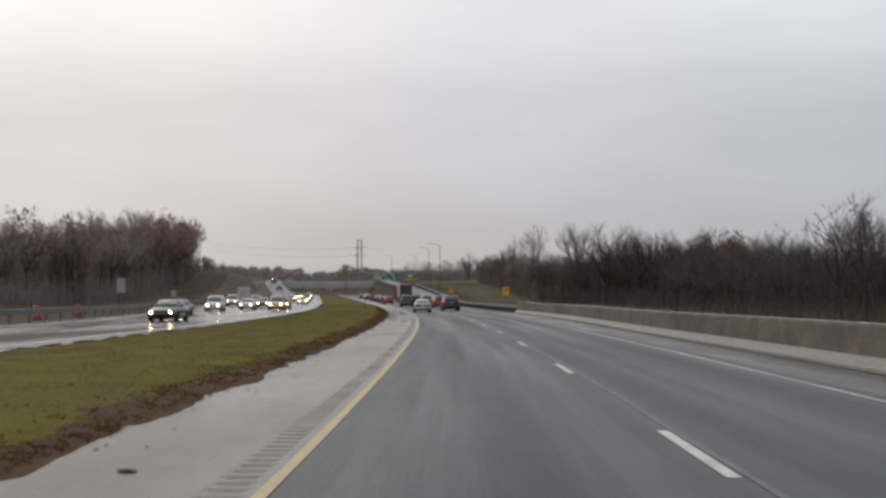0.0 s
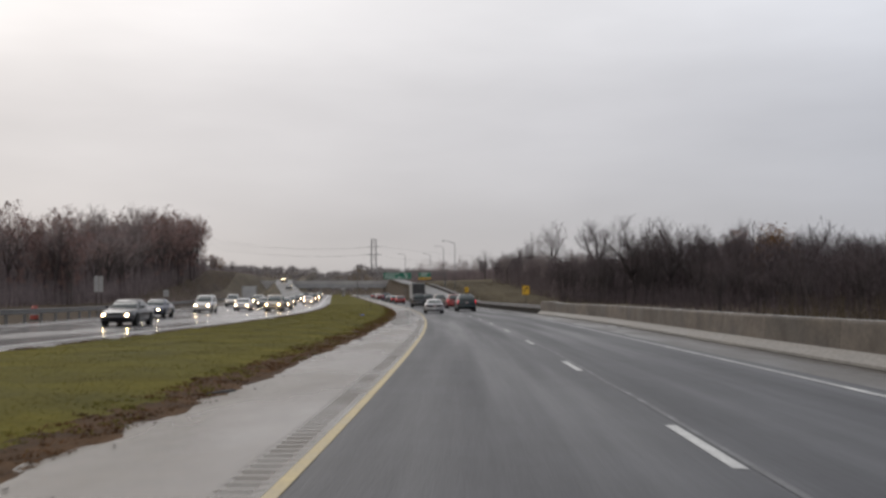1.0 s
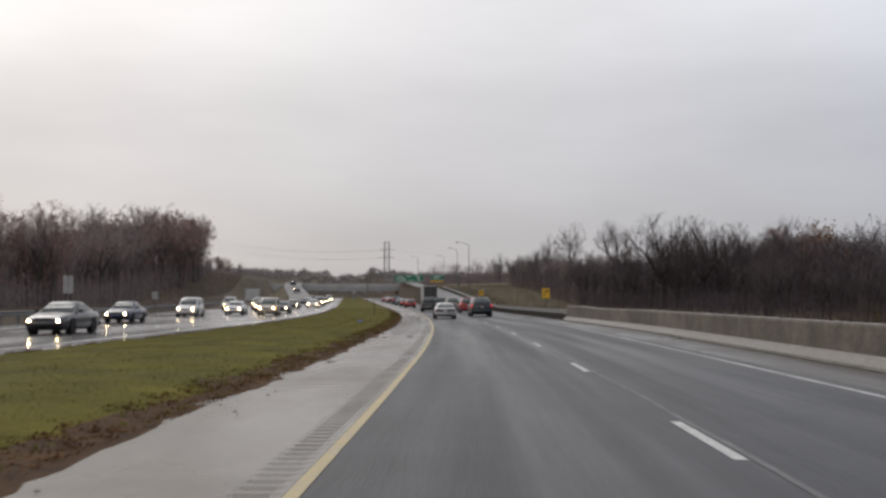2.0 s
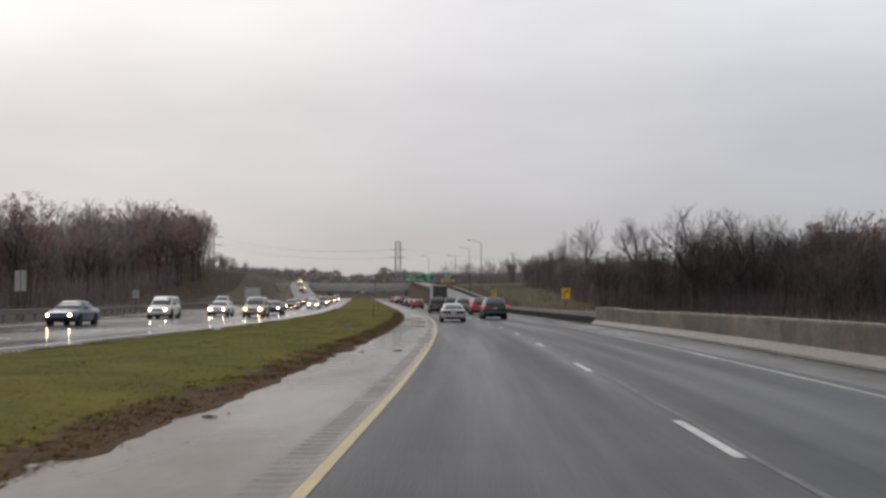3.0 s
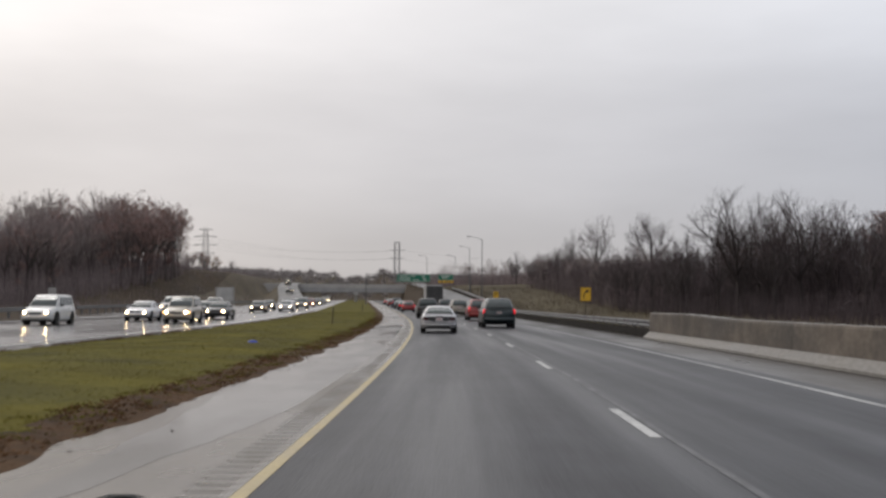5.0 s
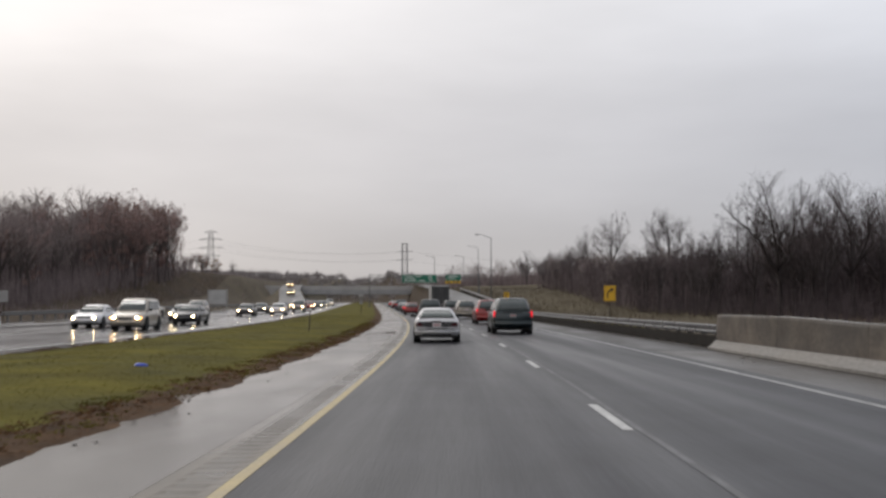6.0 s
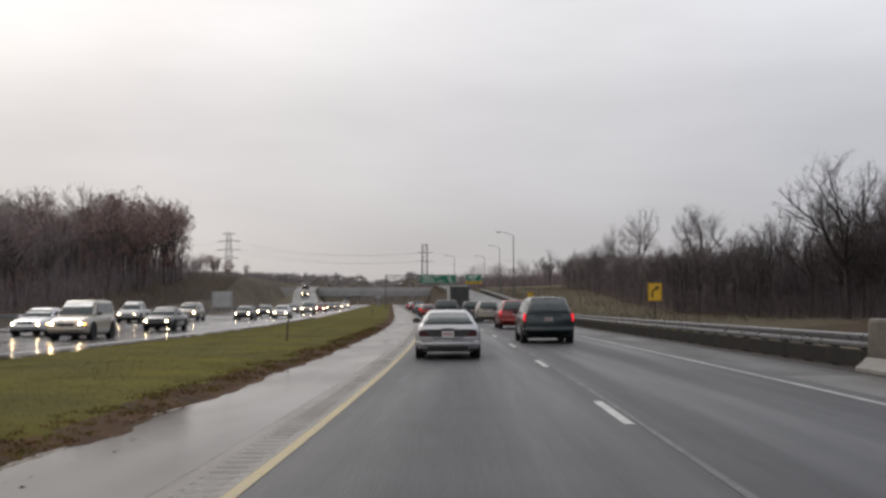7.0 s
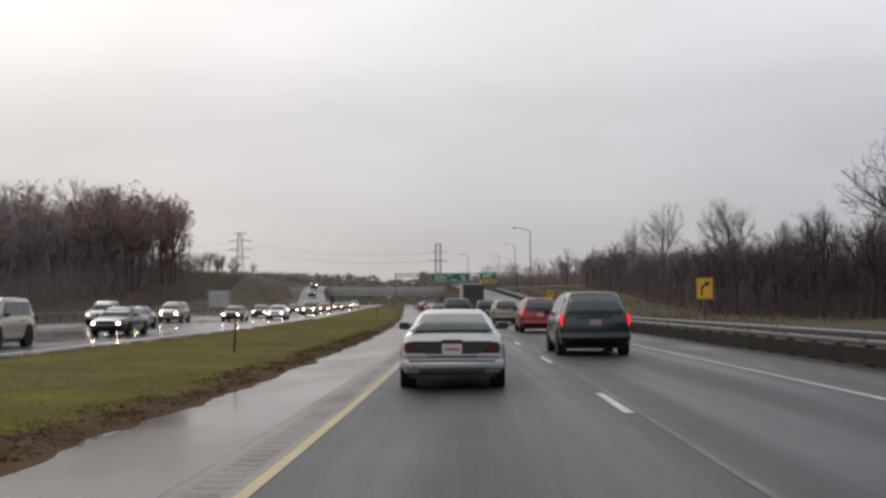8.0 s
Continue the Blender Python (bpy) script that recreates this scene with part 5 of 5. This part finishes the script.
def car(kind, body, m, label, category, group, tail_on=True, heads=True, plate=M_PLATE, rack=False, glass=None):
    """A road vehicle with its tail at the origin and its nose along +y."""
    L, W, Hh, belt, wr, ya, yb, (g0, g1, g2, g3), deck = SHAPES[kind]
    w = W / 2
    root = thing("pickup_truck" if kind == "pickup" else "minivan" if kind == "minivan" else "car", m, label, category, group)
    boxy = kind in ("minivan", "suv", "hatch")
    low = 0.24
    if boxy:
        st = [(0.0, w * 0.86, 0.40, belt * 0.90, 0.05), (0.05, w * 0.93, 0.34, belt * 0.97, 0.06), (0.2, w * 0.97, low + 0.04, belt, 0.07), (1.0, w, low, belt + 0.01, 0.06),
              (g3 - 0.6, w, low, belt, 0.06), (g3, w * 0.99, low, belt - 0.02, 0.08), (L - 0.45, w * 0.95, low + 0.02, belt - 0.16, 0.12), (L - 0.12, w * 0.88, low + 0.06, belt - 0.30, 0.14), (L, w * 0.76, 0.40, belt - 0.42, 0.12)]
    elif kind == "pickup":
        st = [(0.0, w * 0.94, 0.50, 1.08, 0.03), (0.05, w * 0.97, 0.46, 1.10, 0.03), (1.9, w, 0.42, 1.10, 0.04), (3.9, w, 0.38, belt, 0.05),
              (L - 0.4, w * 0.97, 0.40, belt - 0.10, 0.08), (L - 0.08, w * 0.92, 0.44, belt - 0.2, 0.08), (L, w * 0.85, 0.5, belt - 0.32, 0.1)]
    else:
        st = [(0.0, w * 0.80, 0.42, deck - 0.20, 0.10), (0.04, w * 0.88, 0.36, deck - 0.08, 0.11), (0.16, w * 0.94, low + 0.06, deck - 0.005, 0.12), (g0 + 0.05, w * 0.98, low, deck, 0.12),
              (1.5, w, low, belt + 0.01, 0.10), (g3 - 0.4, w, low, belt, 0.09), (g3 + 0.15, w * 0.985, low, belt - 0.03, 0.11), (L - 0.55, w * 0.95, low + 0.02, belt - 0.13, 0.15), (L - 0.15, w * 0.86, low + 0.06, belt - 0.25, 0.16), (L, w * 0.70, 0.40, belt - 0.36, 0.14)]
    V, F = loft(st)
    body_ob = child("body", mesh_of("body", V, F, body, True), root)
    # cabin: glasshouse shell of painted pillars and roof, panes set on it
    tw, rw, b0 = w * 0.93, w * {"minivan": 0.70, "suv": 0.78, "hatch": 0.74, "coupe": 0.64}.get(kind, 0.70), belt - 0.03
    zr = Hh - 0.03
    V, F = [], []
    rows = [(g0, tw * 0.93, b0, tw * 0.93, b0 + 0.01), (g1 - 0.04, tw * 0.985, b0, rw * 0.95, zr - 0.05), (g1 + 0.12, tw, b0, rw, zr),
            ((g1 + g2) / 2, tw, b0, rw, zr + 0.025), (g2 - 0.12, tw, b0, rw, zr), (g2 + 0.06, tw, b0, rw * 0.95, zr - 0.06), (g3, tw * 0.93, b0, tw * 0.93, b0 + 0.01)]
    for y, wb, zb, wt, zt in rows:
        V += [(wb, y, zb), (wb + (wt - wb) * 0.55, y, zb + (zt - zb) * 0.6), (wt, y, zt - 0.05 * (zt > zb + 0.1)), (wt * 0.85, y, zt), (0, y, zt + 0.012),
              (-wt * 0.85, y, zt), (-wt, y, zt - 0.05 * (zt > zb + 0.1)), (-(wb + (wt - wb) * 0.55), y, zb + (zt - zb) * 0.6), (-wb, y, zb)]
    for i in range(len(rows) - 1):
        for j in range(8):
            F.append((i * 9 + j, i * 9 + j + 1, (i + 1) * 9 + j + 1, (i + 1) * 9 + j))
    child("cabin", mesh_of("cabin", V, F, body, True), root, "roof and pillars")
    # rear window and windscreen
    for nm, ya_, yb_, zt, k in (("rear_window", g0, g1 - 0.04, zr - 0.05, -1), ("windscreen", g3, g2 + 0.06, zr - 0.06, 1)):
        lo, hi = 0.08, 0.95
        pa = (ya_ + (yb_ - ya_) * lo, b0 + (zt - b0) * lo)
        pb = (ya_ + (yb_ - ya_) * hi, b0 + (zt - b0) * hi)
        wa, wb_ = tw * 0.93 * (1 - lo) + rw * 0.95 * lo, tw * 0.93 * (1 - hi) + rw * 0.95 * hi
        nrm = Vector((0, k * (zt - b0), abs(yb_ - ya_))).normalized()
        V, F = [], []
        for (yy, zz), ww in ((pa, wa * 0.93), (pb, wb_ * 0.93)):
            for q in (-1, -0.86, -0.4, 0, 0.4, 0.86, 1):
                c = Vector((ww * q, yy, zz)) + nrm * (0.026 - 0.012 * abs(q) ** 3)
                V.append(c)
        n7 = 7
        V += [v - nrm * 0.012 for v in V]
        F = [(j, j + 1, n7 + j + 1, n7 + j) for j in range(6)] + [(14 + j, 14 + n7 + j, 14 + n7 + j + 1, 14 + j + 1) for j in range(6)]
        F += [(0, 7, 21, 14), (6, 20, 27, 13)] + [(j, 14 + j, 15 + j, j + 1) for j in range(6)] + [(7 + j, 8 + j, 22 + j, 21 + j) for j in range(6)]
        child(nm, mesh_of(nm, V, F, glass or M_GLASS, True), root, "dark reflecting glass" if glass is None else "reflecting glass, toned pale for daylight through the cabin")
    # side windows
    cuts = {"sedan": (0.06, 0.50, 0.96), "coupe": (0.12, 0.40, 0.96), "minivan": (0.04, 0.36, 0.66, 0.97), "suv": (0.05, 0.33, 0.64, 0.97), "hatch": (0.06, 0.48, 0.96), "pickup": (0.08, 0.5, 0.96)}[kind]
    y0, y1 = g1 + 0.02, g2 + 0.10
    for sx in (-1, 1):
        for a, b in zip(cuts, cuts[1:]):
            ca, cb = y0 + (y1 - y0) * a + 0.03, y0 + (y1 - y0) * b - 0.03
            slip_a = 0.30 * (g1 - g0) if a == cuts[0] and not boxy else 0
            slip_b = 0.42 * (g3 - g2) if b == cuts[-1] else 0
            zb, zt = b0 + 0.10, zr - 0.13
            fb, ft = (zb - b0) / (zr - b0), (zt - b0) / (zr - b0)
            xb, xt = tw + (rw - tw) * fb * 0.92 + 0.012, tw + (rw - tw) * ft * 0.95 + 0.014
            V, F = quad_plate([(sx * xb, ca - slip_a, zb), (sx * xb, cb + slip_b, zb), (sx * xt, cb, zt), (sx * xt, ca, zt)], 0.02, (sx, 0, 0.3))
            child("side_window", mesh_of("side_window", V, F, M_GLASS), root)
    # wheels in dark arches
    for y in (ya, yb):
        for sx in (-1, 1):
            wheel(root, sx * (w - 0.12), y, wr, 0.21)
            part("wheel_arch", rod((sx * (w - 0.24), y, wr + 0.015), (sx * (w + 0.004), y, wr + 0.015), wr * 1.16, n=20), M_UNDER, root)
    part("underbody", box(W * 0.86, L * 0.9, 0.16, 0, L / 2, 0.27), M_UNDER, root)
    # bumpers, lamps, plate, mirrors
    bz = 0.52 if kind != "pickup" else 0.58
    bump_m = M_GALV if kind == "pickup" else body
    part("rear_bumper", box(W * 0.96, 0.24, 0.27, 0, 0.03, 0.42 if kind in ("coupe", "sedan") else bz - 0.02, 0.07), bump_m, root, smooth=True)
    part("front_bumper", box(W * 0.86, 0.24, 0.24, 0, L - 0.08, 0.46, 0.07), bump_m, root, smooth=True)
    part("grille", box(W * 0.42, 0.06, 0.14, 0, L - 0.02, 0.64, 0.02), M_TRIM, root)
    tm = M_TAIL_ON if tail_on else M_TAIL_OFF
    for sx in (-1, 1):
        if boxy:
            part("tail_lamp", box(0.09, 0.14, 0.32, sx * (w * 0.915), 0.075, belt - 0.13, 0.032), tm, root, "red tail lamp")
        elif kind == "pickup":
            part("tail_lamp", box(0.13, 0.10, 0.36, sx * (w * 0.90), 0.03, 0.86, 0.02), tm, root, "red tail lamp")
        else:
            part("tail_lamp", box(0.50, 0.16, 0.18, sx * (w * 0.60), 0.045, deck - 0.26, 0.028), tm, root, "red tail lamp")
        if heads:
            part("headlamp", box(0.12, 0.10, 0.13, sx * (w * 0.66), L - 0.04, belt - 0.36, 0.03), M_HEAD, root, "lit headlamp")
        else:
            part("headlamp", box(0.30, 0.10, 0.14, sx * (w * 0.64), L - 0.06, belt - 0.36, 0.03), M_SIGN_BACK, root)
        part("mirror", box(0.22, 0.10, 0.13, sx * (w * 0.93 + (0.11 if kind == "coupe" else 0.09)), g3 - 0.45, belt + (0.09 if kind == "coupe" else 0.06), 0.03), M_TRIM if boxy or kind == "coupe" else body, root)
        if kind == "coupe":
            part("mirror_arm", box(0.24, 0.06, 0.05, sx * (w * 0.93 - 0.06), g3 - 0.43, belt + 0.05, 0.012), M_TRIM, root)
        part("door_handle", box(0.03, 0.18, 0.035, sx * (w * 0.995 + 0.004), (g1 + g2) / 2, belt - 0.14, 0.008), M_TRIM, root)
    if kind in ("coupe", "sedan"):
        spread = 0.38 if kind == "coupe" else 0.30
        V, F = quad_plate([(-W * spread, -0.036, deck - 0.155), (W * spread, -0.036, deck - 0.155), (W * 0.22, -0.036, deck - 0.41), (-W * 0.22, -0.036, deck - 0.41)], 0.06, (0, -1, 0))
        child("tail_panel", mesh_of("tail_panel", V, F, M_TRIM), root, "dark panel between the tail lamps")
        part("bumper_top", box(W * 0.92, 0.12, 0.02, 0, -0.02, 0.565, 0.008), body, root)
        part("lower_valance", box(W * 0.62, 0.05, 0.07, 0, -0.07, 0.315, 0.015), M_TRIM, root)
        # the coupe's lip is black to draw the shadow line below its window
        part("boot_lip", box(W * 0.78, 0.12, 0.025, 0, 0.16, deck + 0.012, 0.01), M_TRIM if kind == "coupe" else body, root)
        part("bumper_slot", box(W * 0.80, 0.03, 0.022, 0, -0.088, 0.47, 0.008), M_TRIM, root)
        part("brake_lamp", box(0.34, 0.03, 0.05, 0, -0.018, deck - 0.155, 0.012), M_TAIL_OFF, root)
        part("rear_skirt", box(W * 0.80, 0.14, 0.12, 0, 0.07, 0.25, 0.03), M_TRIM, root)
    else:
        part("tailgate_trim", box(W * 0.50, 0.04, 0.05, 0, 0.012, belt - 0.06, 0.012), M_TRIM, root)
        part("rear_wiper", box(0.42, 0.02, 0.025, 0.1, 0.10, belt + 0.09, 0.005), M_TRIM, root)
    if plate:
        zp = deck - 0.28 if kind in ("coupe", "sedan") else (belt - 0.20 if kind != "pickup" else 0.6)
        py = -0.04 if kind in ("coupe", "sedan") else 0.0
        p = part("number_plate", box(0.32, 0.02, 0.16, 0, py - 0.01, zp, 0.005), plate, root)
        part("plate_bar", box(0.24, 0.006, 0.05, 0, py - 0.023, zp), M_PLATE_BAR, p)
    if rack:
        for sx in (-1, 1):
            part("side_lamp", box(0.09, 0.12, 0.10, sx * (w * 0.86), L - 0.10, belt - 0.37, 0.025), M_MARKER, root, "amber side lamp")
            part("roof_rail", rod((sx * rw * 0.8, g1 + 0.2, Hh + 0.05), (sx * rw * 0.8, g2 - 0.2, Hh + 0.05), 0.02, n=6), M_TRIM, root)
            for yy in (g1 + 0.3, g2 - 0.3):
                part("rail_foot", rod((sx * rw * 0.8, yy, Hh - 0.05), (sx * rw * 0.8, yy, Hh + 0.05), 0.02, n=6), M_TRIM, root)
    return root


def box_truck(m, label, group):
    root = thing("box_truck", m, label, "truck", group)
    part("cargo_box", box(2.5, 7.2, 2.75, 0, 3.6, 2.45, 0.05), M_BOARD, root, "tall pale-sided cargo box")
    for sx in (-1, 1):
        part("rear_door", box(1.12, 0.05, 2.45, sx * 0.566, -0.02, 2.42, 0.01), M_TRUCK, root, "dark rear door")
        part("lock_rod", rod((sx * 0.3, -0.06, 1.3), (sx * 0.3, -0.06, 3.5), 0.02, n=6), M_DULL, root)
    for sx in (-1, 1):
        part("door_post", box(0.10, 0.06, 2.7, sx * 1.19, -0.02, 2.45, 0.01), M_TRUCK, root)
        part("tail_lamp", box(0.22, 0.05, 0.10, sx * 0.95, -0.03, 0.92, 0.02), M_TAIL_ON, root, "red tail lamp")
        for y in (1.8, 8.2):
            wheel(root, sx * 1.05, y, 0.48, 0.3)
    part("chassis", box(1.0, 8.8, 0.25, 0, 4.6, 0.85, 0.02), M_UNDER, root)
    part("rear_bumper", box(2.3, 0.16, 0.18, 0, 0.02, 0.62, 0.03), M_TRIM, root)
    V, F = loft([(7.35, 1.12, 0.6, 2.35, 0.05), (8.6, 1.12, 0.55, 2.45, 0.06), (8.9, 1.08, 0.55, 1.55, 0.06), (9.6, 0.98, 0.6, 1.40, 0.1)])
    child("cab", mesh_of("cab", V, F, P_WHITE, True), root, "white cab")
    part("windscreen", box(1.9, 0.04, 0.7, 0, 8.78, 1.98, 0.02), M_GLASS, root)
    return root


P_SILVER = paint("silver_metallic_paint", (0.66, 0.66, 0.68), 0.3)
P_GREEN = paint("dark_teal_paint", (0.009, 0.020, 0.025), 0.3)
P_RED = paint("red_paint", (0.25, 0.014, 0.014), 0.1)
P_TAN = paint("champagne_paint", (0.30, 0.27, 0.23), 0.4)
P_DARK = paint("charcoal_paint", (0.03, 0.03, 0.034), 0.3)
P_WHITE = paint("white_paint", (0.62, 0.62, 0.61), 0.0)
P_PALE = paint("pale_gold_paint", (0.42, 0.38, 0.32), 0.4)
P_GREY = paint("grey_metallic_paint", (0.18, 0.19, 0.2), 0.4)
P_BLUE = paint("dark_blue_paint", (0.02, 0.03, 0.07), 0.3)
M_TRUCK = mat("dull_truck_panel", (0.022, 0.022, 0.024), (0.05, 0.05, 0.052), 0.6, (0.4, 0.6))


def ahead(s, off, yaw=0.0):
    return Matrix.Translation(at(s, off, 0.005)) @ pose(0, 0, 0, 0, 0, turn(s + 2) + yaw)


def facing(s, off):
    return Matrix.Translation(at(s, off, 0.0)) @ pose(0, 0, 0, 0, 0, turn(s) + 180)


G1 = "traffic ahead in the same direction"
car("coupe", P_SILVER, ahead(110.2, 1.29), "silver two-door car with rain-wet boot and dark tail panel", "car", G1, tail_on=False, heads=False, glass=M_GLASS_DAYLIT)
car("minivan", P_GREEN, ahead(122.0, 5.06), "dark teal minivan with lit red tail lamps", "minivan", G1, heads=False, plate=M_SIGN_BACK)
car("minivan", P_RED, ahead(147, 5.75), "red minivan with lit tail lamps on the wet road", "minivan", G1, heads=False)
car("minivan", P_TAN, ahead(171, 5.75), "champagne minivan seen from behind", "minivan", G1, tail_on=False, heads=False)
car("suv", P_DARK, ahead(187, 5.4), "charcoal sport utility vehicle seen from behind", "car", G1, tail_on=False, heads=False)
car("pickup", P_DARK, ahead(157.5, 1.9), "dark pickup truck seen from behind", "pickup", G1, tail_on=False, heads=False)
box_truck(ahead(221.5, 6.2), "box truck with a tall dark cargo box", G1)
for s, o, k, p, lit, lab in ((202, 1.5, "hatch", P_RED, True, "small red car braking in the queue"), (222, 1.7, "sedan", P_DARK, True, "dark saloon braking in the queue"),
                             (238, 1.6, "sedan", P_GREY, False, "grey saloon in the queue of traffic"), (256, 1.7, "suv", P_BLUE, True, "dark blue car with lit tail lamps in the queue"),
                             (282, 1.6, "sedan", P_RED, False, "red saloon in the queue of traffic"), (300, 1.7, "hatch", P_WHITE, True, "pale hatchback with lit tail lamps in the queue"),
                             (322, 1.6, "sedan", P_DARK, True, "dark saloon with lit tail lamps far ahead")):
    car(k, p, ahead(s, o), lab, "car", G1, tail_on=lit, heads=False, plate=None)

G2 = "oncoming traffic with headlights on"
for s, o, k, p, lab in ((74, -16.3, "sedan", P_DARK, "dark saloon with bright headlights on the wet road"), (101, -21.0, "sedan", P_BLUE, "dark blue saloon with headlights on"),
                        (125, -21.3, "suv", P_WHITE, "white sport utility vehicle with headlights on"),
                        (133, -15.1, "suv", P_PALE, "pale gold sport utility vehicle with roof rails and amber lamps"), (139.6, -19.2, "sedan", P_SILVER, "silver saloon with headlights on"),
                        (150, -15.4, "sedan", P_DARK, "black saloon with headlights on"), (168, -19.4, "sedan", P_GREY, "grey saloon with bright headlights"),
                        (181, -25.0, "pickup", P_WHITE, "white pickup truck with headlights on"), (191, -22.0, "minivan", P_TAN, "tan minivan with headlights on"), (193, -17.0, "sedan", P_DARK, "dark saloon with headlights in the spray"),
                        (203, -14.4, "sedan", P_SILVER, "silver saloon with headlights on"), (218, -18.0, "sedan", P_DARK, "dark saloon with headlights on"),
                        (236, -14.2, "suv", P_GREY, "grey sport utility vehicle with headlights on"), (252, -17.8, "sedan", P_DARK, "dark saloon with headlights far along the road"),
                        (266, -14.4, "hatch", P_RED, "red hatchback with headlights far along the road"), (282, -17.9, "sedan", P_SILVER, "silver saloon with headlights far along the road"),
                        (298, -14.3, "sedan", P_DARK, "dark saloon with headlights far along the road"), (312, -17.7, "suv", P_DARK, "dark sport utility vehicle with headlights far off"),
                        (330, -14.4, "sedan", P_GREY, "grey saloon with headlights far off"), (346, -17.8, "sedan", P_DARK, "dark saloon with headlights far off"),
                        (364, -14.3, "suv", P_WHITE, "white sport utility vehicle with headlights far off"), (384, -17.7, "sedan", P_DARK, "dark saloon with headlights far off")):
    car(k, p, facing(s, o), lab, "pickup" if k == "pickup" else "minivan" if k == "minivan" else "car", G2, tail_on=False, heads=True, plate=None, rack=(p is P_PALE))
for s in (352, 398):
    o = ramp_left_off(s)
    m = Matrix.Translation(at(s, o, ramp_left(s) + 0.015)) @ pose(0, 0, 0, 3.0, 0, turn(s) + 184)
    car("suv" if s > 360 else "sedan", P_DARK if s > 360 else P_GREY, m, "car with headlights on coming down the entry ramp", "car", G2, tail_on=False, heads=True, plate=None)
